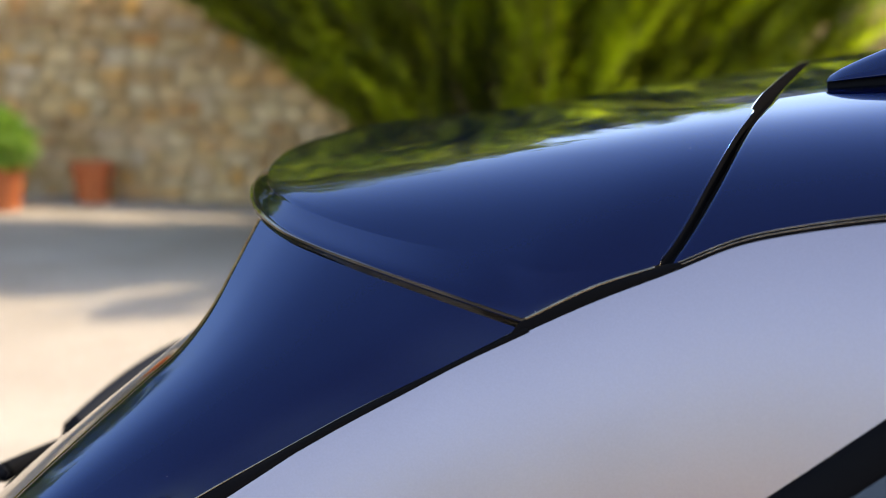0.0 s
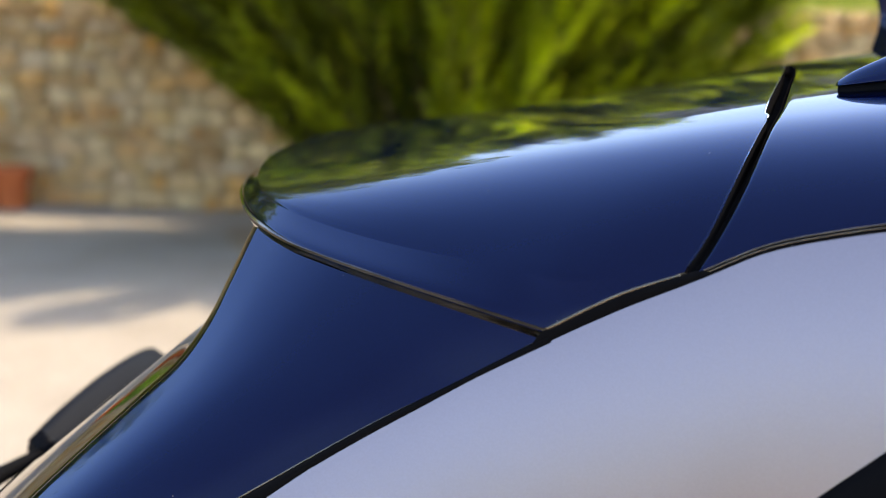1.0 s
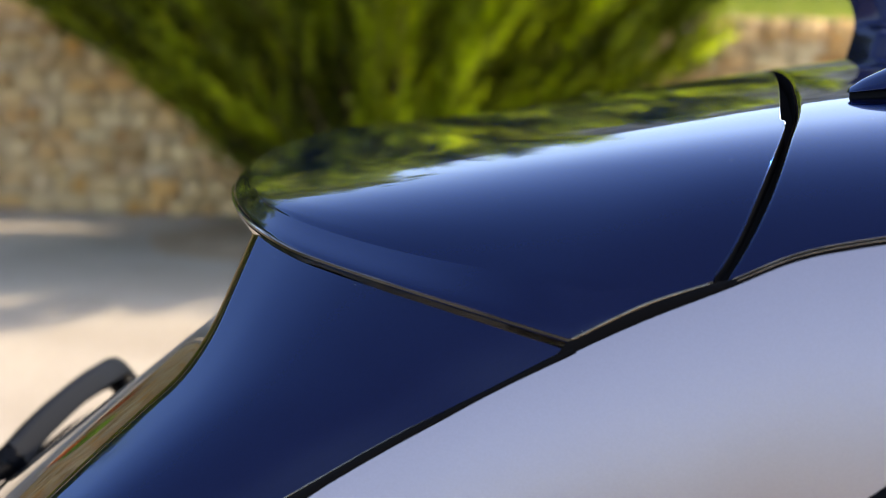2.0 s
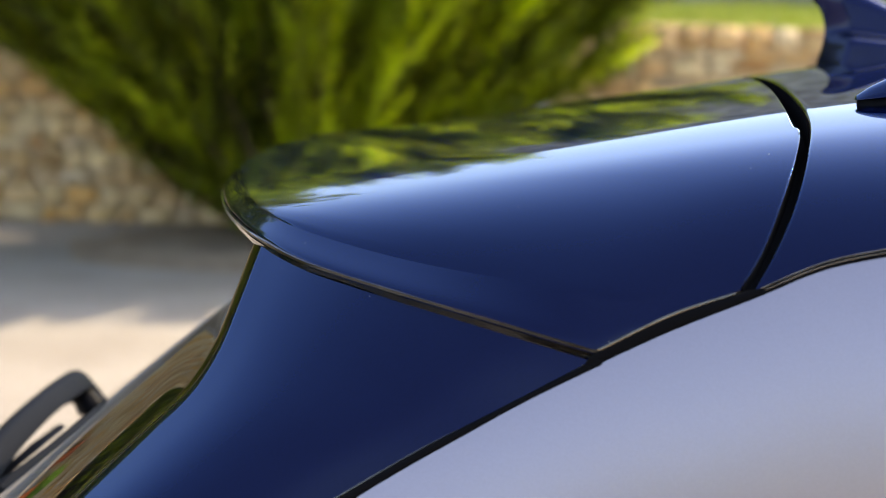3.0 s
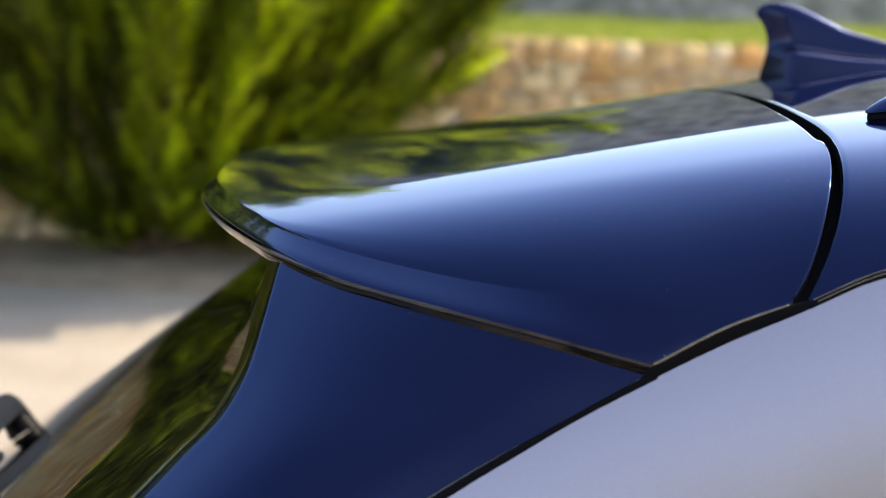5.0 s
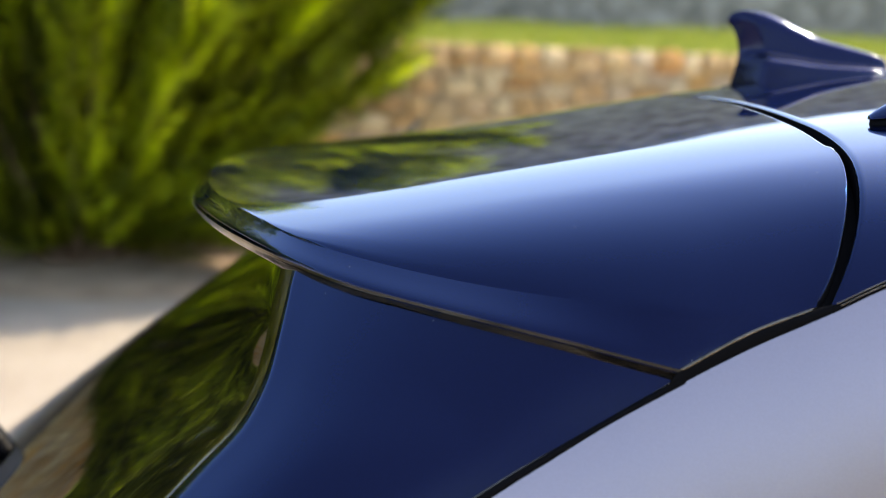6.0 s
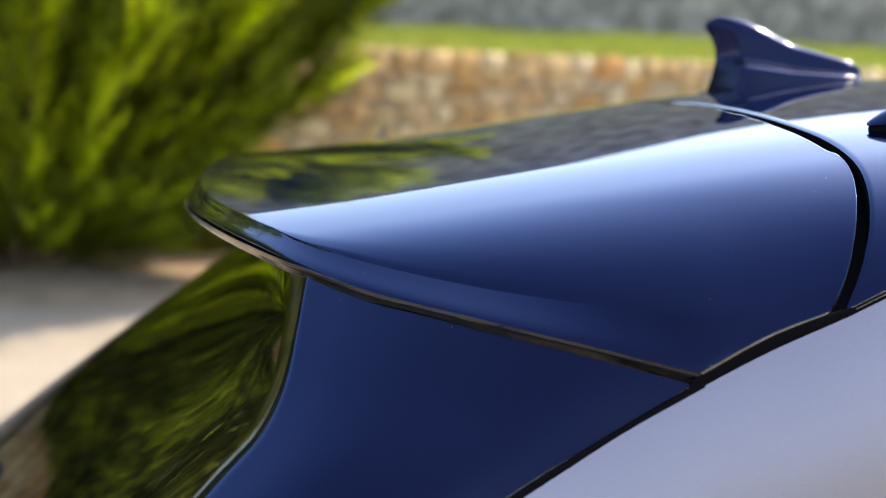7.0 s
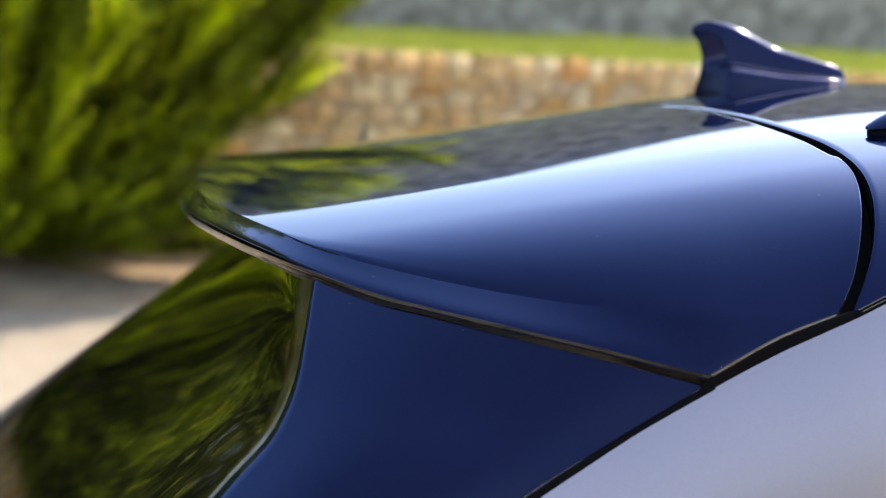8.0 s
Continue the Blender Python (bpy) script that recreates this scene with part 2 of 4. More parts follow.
def strip(path, section, n=60):
    """A bead swept along path(0..1): section is a closed loop of (out, up) offsets; out points to the car's side, up to its top."""
    bm = bmesh.new()
    rings = []
    for k in range(n + 1):
        u = k / n
        c = path(u)
        t = (path(min(1, u + 0.01)) - path(max(0, u - 0.01))).normalized()
        side = Vector((0, -1 if c.y <= 0 else 1, 0.35))
        out = (side - t * side.dot(t)).normalized()
        up = out.cross(t)
        if up.z < 0 or (abs(up.z) < 0.2 and up.x > 0):
            up = -up
        rings.append([bm.verts.new(c + out * a + up * b) for a, b in section])
    for a, b in zip(rings, rings[1:]):
        for k in range(len(section)):
            j = (k + 1) % len(section)
            bm.faces.new((a[k], a[j], b[j], b[k]))
    bm.faces.new(rings[0])
    bm.faces.new(rings[-1][::-1])
    bmesh.ops.recalc_face_normals(bm, faces=bm.faces)
    return bm


def oval(w, h, n=10):
    return [(w / 2 * math.cos(2 * math.pi * k / n), h / 2 * math.sin(2 * math.pi * k / n)) for k in range(n)]


def block(sx, sy, sz, bevel=0.0, seg=2):
    bm = bmesh.new()
    bmesh.ops.create_cube(bm, size=1)
    bmesh.ops.scale(bm, vec=(sx, sy, sz), verts=bm.verts)
    if bevel:
        bmesh.ops.bevel(bm, geom=bm.edges[:], offset=bevel, segments=seg, affect="EDGES")
    return bm


def turned(profile, n=40, axis="z"):
    """A solid of revolution from (radius, height) pairs."""
    bm = bmesh.new()
    rows = []
    for r, h in profile:
        ring = []
        for k in range(n):
            a = 2 * math.pi * k / n
            v = (r * math.cos(a), r * math.sin(a), h)
            ring.append(bm.verts.new(v if axis == "z" else (v[0], v[2], v[1])))
        rows.append(ring)
    for a, b in zip(rows, rows[1:]):
        for k in range(n):
            j = (k + 1) % n
            bm.faces.new((a[k], a[j], b[j], b[k]))
    bmesh.ops.recalc_face_normals(bm, faces=bm.faces)
    return bm


def empty(name, place, label, category, group="", kind=""):
    ob = new(name)
    ob.matrix_world = place
    ob.empty_display_size = 0.2
    return tagged(ob, label, category, group, kind)


# ---- ground ----
def ground_point(u, v):
    r = 0.5 + 3500 * u**6 + 26 * u
    a = 2 * math.pi * v
    x, y = r * math.cos(a), 3 + r * math.sin(a)
    return (x, y, 0.006 * noise.noise((x * 0.7, y * 0.7, 0)))


gbm = sheet(ground_point, steps(0, 1, 60), steps(0, 1, 72))
bmesh.ops.remove_doubles(gbm, verts=gbm.verts, dist=0.001)
centre_loop = [e for e in gbm.edges if e.is_boundary and (e.verts[0].co - Vector((0, 3, 0))).length < 2]
bmesh.ops.contextual_create(gbm, geom=centre_loop)
bmesh.ops.recalc_face_normals(gbm, faces=gbm.faces)
tagged(part("ground", gbm, ground_mat), "pale dusty gravel drive, partly in dappled shade", "ground", kind="structure")

# ---- the car: shape ----
def z_mid(x):
    front = x if x < 0.40 else 0.40
    z = 1.592 + 0.20 * front - 0.26 * max(0.0, front + 0.03) ** 2 + 0.20 * max(0.0, -0.2 - x) ** 2
    return z - 0.0236 * max(0.0, x - 0.40) - 0.03 * max(0.0, x - 0.40) ** 2


def top(x, y):
    """The upper skin of roof and spoiler; the car leans a little to its far side."""
    a = abs(y)
    return z_mid(x) - 0.06 * y - 0.0315 * (a / 0.5) ** 2 - 0.5 * max(0.0, a - 0.43) ** 2 - 49.4 * max(0.0, a - 0.50) ** 3


gap_rear = spline([(-0.0002, -0.593, 0), (0.0064, -0.585, 0), (0.0112, -0.575, 0), (0.0158, -0.56, 0), (0.0193, -0.541, 0), (0.0211, -0.52, 0), (0.0212, -0.4975, 0), (0.0189, -0.4925, 0), (0.0164, -0.46, 0), (0.0132, -0.41, 0), (0.0070, -0.32, 0), (-0.0035, -0.205, 0), (-0.0142, -0.12, 0), (-0.020, 0.0, 0)])
gap_front = spline([(0.0055, -0.595, 0), (0.0117, -0.5872, 0), (0.0175, -0.577, 0), (0.0213, -0.5655, 0), (0.0240, -0.549, 0), (0.0257, -0.523, 0), (0.0262, -0.49, 0), (0.0248, -0.46, 0), (0.0222, -0.42, 0), (0.0150, -0.32, 0), (0.004, -0.21, 0), (-0.008, -0.12, 0), (-0.014, 0.0, 0)])
crease = spline([(-0.0002, -0.593, 0), (-0.030, -0.5965, 0), (-0.056, -0.5985, 0), (-0.0816, -0.593, 0), (-0.112, -0.586, 0), (-0.145, -0.5768, 0), (-0.174, -0.567, 0), (-0.207, -0.552, 0), (-0.240, -0.531, 0), (-0.256, -0.513, 0), (-0.269, -0.491, 0)])
tail = spline([(-0.269, -0.491, 0), (-0.285, -0.462, 0), (-0.308, -0.410, 0), (-0.333, -0.340, 0), (-0.352, -0.24, 0), (-0.364, -0.12, 0), (-0.368, 0.0, 0)])
lip_front = spline([(-0.0008, -0.5940, 1.5275), (-0.030, -0.6005, 1.5162), (-0.0625, -0.6085, 1.4982)])
lip_rear = spline([(-0.0625, -0.6085, 1.4982), (-0.102, -0.6045, 1.5054), (-0.1345, -0.5970, 1.5102), (-0.1631, -0.5886, 1.5140), (-0.1902, -0.5770, 1.5169), (-0.2181, -0.5622, 1.5199), (-0.2490, -0.5360, 1.5241), (-0.2748, -0.5005, 1.5260)])
SEAM_COLUMN = 12
SEAM = SEAM_COLUMN / 56


def lip_side(u):
    """The spoiler's lower edge along its flank, with a corner at the seam."""
    return lip_front(u / SEAM) if u < SEAM else lip_rear((u - SEAM) / (1 - SEAM))


lip_tail = spline([(-0.2748, -0.5005, 1.5260), (-0.2956, -0.4635, 1.5263), (-0.3184, -0.412, 1.5255), (-0.342, -0.343, 1.5233), (-0.361, -0.245, 1.5190), (-0.3735, -0.125, 1.5120), (-0.378, 0.0, 1.5040)])


def mirrored(half):
    """A curve over the car's whole width from its near half; takes 0 (near side) to 1 (far side)."""
    def at(u):
        if u <= 0.5:
            return half(2 * u)
        p = half(2 - 2 * u)
        return Vector((p.x, -p.y, p.z))
    return at


def lifted(curve):
    def at(u):
        p = curve(u)
        return Vector((p.x, p.y, top(p.x, p.y)))
    return at


def moved(path, d, far=False):
    def at(u):
        p = path(u) + Vector(d)
        return Vector((p.x, -p.y, p.z - 0.12 * abs(p.y))) if far else p
    return at


car = empty("car", pose(0, 0, 0), "silver car with glossy dark blue roof, parked on gravel", "car")

# spoiler: top skin, flank round its rim, lip and underside in one mesh
front_w, rear_w = mirrored(gap_rear), mirrored(tail)


def spoiler_plan(u, v):
    """u: 0 at the roof gap, 1 at the trailing edge; v: 0 near side, 1 far side."""
    a, b = front_w(v), rear_w(v)
    c, d = crease(u), crease(u)
    d = Vector((d.x, -d.y, 0))
    p00, p01, p10, p11 = front_w(0), front_w(1), rear_w(0), rear_w(1)
    return a * (1 - u) + b * u + c * (1 - v) + d * v - (p00 * (1 - u) * (1 - v) + p01 * (1 - u) * v + p10 * u * (1 - v) + p11 * u * v)


def spoiler_mesh():
    bm = bmesh.new()
    nu, nv = 56, 320
    vs = steps(0, 1, nv)
    rows = []
    for i in range(nu + 1):
        row = []
        for v in vs:
            p = spoiler_plan(i / nu, v)
            row.append(bm.verts.new((p.x, p.y, top(p.x, p.y))))
        # towards the seam the skin flares out into the flank without a fold
        k = i / nu / SEAM
        swell = 0.0105 * (k * k * (3 - 2 * k) if k < 1 else max(0.0, 1 - (k - 1) / 2.4) ** 1.5)
        valley = 0.0016 * min(1.0, max(0.0, (k - 1.2) / 1.0)) * min(1.0, (1 - i / nu) / 0.12)
        for side in (row, row[::-1]):
            rim_at = side[0].co.copy()
            for vert in side[:nv // 2]:
                d = (vert.co.xy - rim_at.xy).length
                if d < 0.06:
                    vert.co.z += swell * (1 - d / 0.06) ** 2
                # a shallow valley along the crease
                if d < 0.018:
                    vert.co.z -= valley * (1 - d / 0.018) ** 2
        rows.append(row)
    for a, b in zip(rows, rows[1:]):
        for k in range(nv):
            bm.faces.new((a[k], b[k], b[k + 1], a[k + 1]))
    rim = [r[0] for r in rows] + rows[-1][1:] + [r[-1] for r in reversed(rows[:-1])]
    n = len(rim)
    place = [v.co.copy() for v in rim]
    lips = [lip_side(i / nu) for i in range(nu + 1)]
    for v in vs[1:]:
        p = lip_tail(2 * v) if v <= 0.5 else lip_tail(2 - 2 * v)
        lips.append(p if v <= 0.5 else Vector((p.x, -p.y, p.z - 0.12 * abs(p.y))))
    for i in range(nu - 1, -1, -1):
        p = lip_side(i / nu)
        lips.append(Vector((p.x, -p.y, p.z - 0.12 * abs(p.y))))
    # fair the corner and the tail, so that reflections run evenly round them
    fair = range(SEAM_COLUMN + 6, n - SEAM_COLUMN - 6)
    for row in (place, lips):
        for _ in range(30):
            old = [p.copy() for p in row]
            for k in fair:
                row[k] = old[k - 1] * 0.25 + old[k] * 0.5 + old[k + 1] * 0.25
    for k in fair:
        rim[k].co = place[k]
    loops = [rim]
    # (share of the flank, downward, outward): the flank, then the rounded lip and the underside
    for f, dn, ot in ((0.08, 0, 0), (0.2, 0, 0), (0.35, 0, 0), (0.5, 0, 0), (0.64, 0, 0), (0.76, 0, 0), (0.86, 0, 0), (0.93, 0, 0), (0.98, 0, 0), (1.0, 0.0006, 0.0002), (1.0, 0.0018, 0.0003), (1.0, 0.0030, -0.0004), (1.0, 0.0038, -0.0022), (1.0, 0.005, -0.02), (1.0, 0.008, -0.07)):
        ring = []
        for k, c in enumerate(place):
            t = lips[min(n - 1, k + 1)] - lips[max(0, k - 1)]
            out = Vector((t.y, -t.x, 0)).normalized()
            if out.dot(Vector((c.x + 0.08, c.y, 0))) < 0:
                out = -out
            # the flank is crowned, and tucked under round the corner and the tail
            i = min(k, n - 1 - k)
            crown = (0.0005 + 0.0007 * min(1.0, max(0.0, (i - 16) / 36)) + 0.0016 * min(1.0, max(0.0, (i - 44) / 20))) * math.sin(math.pi * f**2.6) if dn == 0 and i > 8 else 0.0
            tuck = 0.0024 * min(1.0, max(0.0, (i - 44) / 20)) * f**4
            ring.append(bm.verts.new(c.lerp(lips[k], f) + out * (ot + crown - tuck) - Vector((0, 0, dn))))
        loops.append(ring)
    for a, b in zip(loops, loops[1:]):
        for k in range(n - 1):
            bm.faces.new((a[k], b[k], b[k + 1], a[k + 1]))
    # the crease is sharp towards the tail and fades out along the flank
    for k in range(20, n - 21):
        bm.edges.get((rim[k], rim[k + 1])).smooth = False
    bmesh.ops.recalc_face_normals(bm, faces=bm.faces)
    return bm


spoiler = part("spoiler", spoiler_mesh(), blue, car, "glossy dark blue roof spoiler with a sharp tail lip")

for far in (False, True):
    part("rolled_edge", strip(moved(lifted(gap_rear), (0.0002, 0, -0.0005), far), oval(0.0012, 0.0011, 10), 160), blue, spoiler)

# roof skin in front of the gap
def side_y(x):
    return 0.595 - 0.0105 * (1 - math.exp(-max(0.0, x - 0.0055) / 0.05)) - 0.006 * min(1.0, max(0.0, x - 0.1) / 0.4)


def roof_point(u, v):
    g = mirrored(gap_front)(v)
    x = g.x + (1.42 - g.x) * u**2.2
    y = g.y / 0.595 * side_y(x)
    d = max(0.0, 1 - (x - g.x) / 0.0030)
    return (x, y, top(x, y) - 0.0030 * (1 - math.sqrt(1 - min(1.0, d) ** 2)) * min(1.0, max(0.0, (0.594 - abs(y)) / 0.010)))


vs_roof = [0.5 - 0.5 * math.copysign(1 - (1 - abs(1 - 2 * k / 120)) ** 1.35, 1 - 2 * k / 120) for k in range(121)]
roof = thick(part("roof", sheet(roof_point, [0.0, 0.012, 0.02, 0.028, 0.036, 0.044, 0.052, 0.06, 0.07] + steps(0.085, 1, 64), vs_roof), blue, car, "glossy dark blue roof panel"), 0.002, 1.0)
roof.modifiers["thickness"].use_even_offset = False

# gap between spoiler and roof: a recessed black seal
gap_mid = mirrored(lambda u: (gap_rear(u) + gap_front(u)) / 2)
def gap_seal(u, v):
    p = gap_mid(u)
    q = (gap_front(2 * u if u <= 0.5 else 2 - 2 * u) - gap_rear(2 * u if u <= 0.5 else 2 - 2 * u))
    w = Vector((q.x, q.y if u <= 0.5 else -q.y, 0))
    c = p + w * (v - 0.5) * 2.2
    return Vector((c.x, c.y, top(c.x, c.y) - 0.013 - 0.002 * (1 - (2 * v - 1) ** 2)))
def gap_wall(curve, sink):
    """A black lining down one side of the roof joint."""
    whole = mirrored(curve)
    other = mirrored(lambda u: (gap_rear(u) + gap_front(u)) / 2)
    def at(u, v):
        p = whole(u)
        q = p.lerp(other(u), 0.08 + 0.25 * v)
        return Vector((q.x, q.y, top(q.x, q.y) - 0.0005 - sink * v))
    return at


for side in (gap_rear, gap_front):
    part("joint_lining", sheet(gap_wall(side, 0.015), steps(0, 1, 140), steps(0, 1, 3)), joint_black, car, "black lining of the roof joint")
thick(part("roof_seal", sheet(gap_seal, steps(0, 1, 140), steps(0, 1, 6)), joint_black, car, "black seal in the roof joint"), 0.004, 1.0)

# edge between blue roof and silver flank, near side
edge_line = [(-0.60, -0.800, 1.075), (-0.50, -0.775, 1.165), (-0.40, -0.745, 1.252), (-0.30, -0.706, 1.330), (-0.195, -0.6610, 1.4055), (-0.1544, -0.6400, 1.4356), (-0.1141, -0.6235, 1.4608), (-0.0741, -0.6120, 1.4842), (-0.0309, -0.6015, 1.5074), (0.0055, -0.5955, 1.5245),
             *[(x, -side_y(x), top(x, -side_y(x)) - 0.0015) for x in (0.0333, 0.0579, 0.0976, 0.16, 0.30, 0.55, 0.9, 1.42)]]
edge = spline(edge_line)


def flip(fn):
    def at(u, v):
        p = Vector(fn(u, v))
        return Vector((p.x, -p.y, p.z - 0.12 * abs(p.y)))
    return at


def flank(p, s):
    """s metres down the silver flank from its upper edge point p."""
    return Vector((p.x, p.y - 0.055 * (1 - math.exp(-s / 0.11)), p.z - s))


def pillar_depth(x):
    return 1.4670 + 0.86 * (x - 0.108)


def u_of_x(x):
    a, b = 0.0, 1.0
    for _ in range(40):
        c = (a + b) / 2
        a, b = (c, b) if edge(c).x < x else (a, c)
    return a


U_BACK = u_of_x(-0.10)
U_FRONT = u_of_x(1.42)


def rail_depth(x, z):
    """How far the silver flank reaches down: to the waist behind the side windows, a narrow arch over them."""
    arch = max(0.052, z - pillar_depth(x)) if x < 0.4 else 0.052
    k = min(1.0, max(0.0, (x + 0.16) / 0.06))
    k = k * k * (3 - 2 * k)
    return arch * k + max(0.05, z - 1.0) * (1 - k)


def quarter_point(u, v):
    p = edge(U_FRONT * u)
    return flank(p, v * rail_depth(p.x, p.z))


quarter_us = steps(0, 0.28, 40)[:-1] + steps(0.28, 0.52, 90)[:-1] + steps(0.52, 1, 50)
for f in (lambda g: g, flip):
    thick(part("quarter_panel", sheet(f(quarter_point), quarter_us, steps(0, 1, 40)), silver, car, "satin silver rear quarter panel"), 0.003, -1.0 if f is not flip else 1.0)

# ---- pillar panel under the spoiler ----
lip_line = spline([(-0.2488, -0.5370, 1.5202), (-0.2180, -0.5615, 1.5148), (-0.1902, -0.5767, 1.5120), (-0.1631, -0.5871, 1.5088), (-0.1345, -0.5955, 1.5049), (-0.102, -0.6030, 1.5000), (-0.0630, -0.6068, 1.4930)])
pil_front = spline([(-0.0630, -0.6068, 1.4930), (-0.102, -0.6165, 1.4695), (-0.1375, -0.6300, 1.4500), (-0.1768, -0.6480, 1.4255), (-0.2124, -0.6660, 1.4025), (-0.30, -0.703, 1.338), (-0.42, -0.749, 1.245)])
pil_back = spline([(-0.2496, -0.5350, 1.5196), (-0.2518, -0.5625, 1.4950), (-0.2555, -0.5830, 1.4750), (-0.2645, -0.6005, 1.4570), (-0.2810, -0.6135, 1.4400), (-0.2995, -0.6315, 1.4200), (-0.3245, -0.6600, 1.3900), (-0.3568, -0.6910, 1.3500), (-0.3885, -0.7140, 1.3100), (-0.44, -0.752, 1.240)])


FOLD = radians(26)


def fold_radius(u):
    """The rear edge is rounded, more so towards its foot."""
    k = min(1.0, max(0.0, u / 0.40))
    return 0.0035 + 0.0075 * k * k * (3 - 2 * k)


def pillar_inset(u):
    a, b = pil_back(u), pil_front(u)
    lift = Vector((-0.25, -0.68, 0.69)) * fold_radius(u) * math.tan(FOLD / 2)
    return a.lerp(b, min(0.4, fold_radius(u) / max(0.02, (b - a).length))) + lift


def pillar_point(u, v):
    """u: 0 at the lip, 1 at the foot; v: 0 at the rear edge, 1 at the front edge."""
    a, b = pillar_inset(u), pil_front(u)
    p = a * (1 - v) + b * v
    c = lip_line(v) - (pil_back(0) * (1 - v) + pil_front(0) * v)
    p = p + c * (1 - u) ** 1.5
    bulge = 0.0045 * math.sin(math.pi * v) * min(1, 3 * u)
    return p + Vector((0, -bulge * 0.8, bulge * 0.6))


def fold_point(u, th):
    """The rounded rear edge: an arc that leaves the panel smoothly and turns towards the window."""
    a = pillar_point(u, 0)
    out = (a - pillar_point(u, 0.02)).normalized()
    run = pillar_point(min(1, u + 0.01), 0) - pillar_point(max(0, u - 0.01), 0)
    inward = out.cross(run).normalized()
    if inward.y < 0:
        inward = -inward
    r = fold_radius(u) / math.sin(FOLD)
    return a + out * r * math.sin(th) + inward * r * (1 - math.cos(th))


def pillar_mesh(far):
    bm = bmesh.new()
    us, vs = steps(0, 1, 70), steps(0, 1, 40)
    rows = []
    for u in us:
        row = [fold_point(u, FOLD * k / 8) for k in range(8, 0, -1)] + [pillar_point(u, v) for v in vs]
        rows.append([bm.verts.new((p.x, -p.y, p.z - 0.12 * abs(p.y)) if far else p) for p in row])
    for a, b in zip(rows, rows[1:]):
        for k in range(len(a) - 1):
            bm.faces.new((a[k], a[k + 1], b[k + 1], b[k]))
    bmesh.ops.recalc_face_normals(bm, faces=bm.faces)
    return bm


for far in (False, True):
    part("pillar_panel", pillar_mesh(far), blue, car, "glossy dark blue rear pillar panel")


# ---- seals round the pillar and along the roof edge ----
U_SEAM, U_GAP = u_of_x(-0.0635), u_of_x(0.006)


def same(fn):
    return fn


def pillar_joint(u, v):
    """A slightly domed black band from the pillar panel to the silver flank."""
    p = pil_front(u)
    q = edge(u_of_x(p.x + 0.0035))
    d = q - p
    if d.length < 0.0048:
        d = d.normalized() * 0.0048
    return p + d * (-0.12 + 1.2 * v) + Vector((0, -0.62, 0.77)) * (0.0010 + 0.0012 * math.sin(math.pi * v) - 0.003 * (2 * v - 1) ** 6)


def spoiler_joint(u, v):
    """The same band under the spoiler, up to the roof joint."""
    p = lip_front(1 - u) - Vector((0, 0, 0.0012))
    q = edge(U_SEAM - 0.003 + (U_GAP + 0.008 - U_SEAM) * u)
    d = q - p
    return p + d * (-0.15 + 1.2 * v) + Vector((0, -0.62, 0.77)) * (0.0006 + 0.0010 * math.sin(math.pi * v) - 0.003 * (2 * v - 1) ** 6)


def facet(h):
    """A thin bead with one flat face, turned outward and a little down."""
    return [(0.0006, 0.0), (0.0006 - 0.75 * h, -h), (-0.0012, -h), (-0.0010, 0.0002)]


for far in (False, True):
    part("pillar_seal", sheet((flip if far else same)(pillar_joint), steps(0, 1, 60), steps(0, 1, 8)), rubber, car, "black rubber seal")
    part("spoiler_seal", sheet((flip if far else same)(spoiler_joint), steps(0, 1, 40), steps(0, 1, 8)), rubber, car, "black rubber seal under the spoiler")
    part("roof_edge_seal", strip(moved(lambda u: edge(U_GAP + (U_FRONT - U_GAP) * u**1.5), (0, 0.0014, 0.0014), far), oval(0.0034, 0.0040), 120), rubber, car, "black rubber seal along the roof edge")
    part("roof_edge_bead", strip(moved(lambda u: edge(U_GAP + 0.001 + (U_FRONT - U_GAP - 0.001) * u**1.5), (0, 0.0008, 0.0037), far), facet(0.0005), 120), bright_trim, car, "thin bronze-grey bead")
    part("roof_edge_bead", strip(moved(lambda u: edge(U_GAP + 0.002 + (U_FRONT - U_GAP - 0.002) * u**1.5), (0, 0.0000, 0.0022), far), facet(0.0004), 120), bright_trim, car, "thin bronze-grey bead")
    part("spoiler_bead", strip(moved(lambda u: lip_front(0.03 + 0.95 * u), (0, -0.0008, 0.0), far), facet(0.0014), 60), bright_trim, car, "thin bronze-grey bead")
    part("pillar_bead", strip(moved(pil_front, (0.0002, -0.0012, 0.0008), far), facet(0.0008), 60), bright_trim, car, "thin bronze-grey bead")


def trim_mesh(section, size, first=0):
    """A strip under the spoiler's rim, round its tail; size gives its scale along the way."""
    bm = bmesh.new()
    near = [lip_side(k / 112) for k in range(112)] + [lip_tail(k / 50) for k in range(51)]
    path = near + [Vector((p.x, -p.y, p.z - 0.12 * abs(p.y))) for p in reversed(near[:-1])]
    rings = []
    for k, c in enumerate(path):
        t = path[min(len(path) - 1, k + 1)] - path[max(0, k - 1)]
        out = Vector((t.y, -t.x, 0)).normalized()
        if out.dot(Vector((c.x + 0.08, c.y, 0))) < 0:
            out = -out
        i = min(k, len(path) - 1 - k)
        if i < first:
            continue
        f = size(i)
        rings.append([bm.verts.new(c + out * a * min(1.0, 0.35 + 0.65 * f) + Vector((0, 0, b * f))) for a, b in section])
    for a, b in zip(rings, rings[1:]):
        for k in range(len(section)):
            j = (k + 1) % len(section)
            bm.faces.new((a[k], a[j], b[j], b[k]))
    bmesh.ops.recalc_face_normals(bm, faces=bm.faces)
    return bm


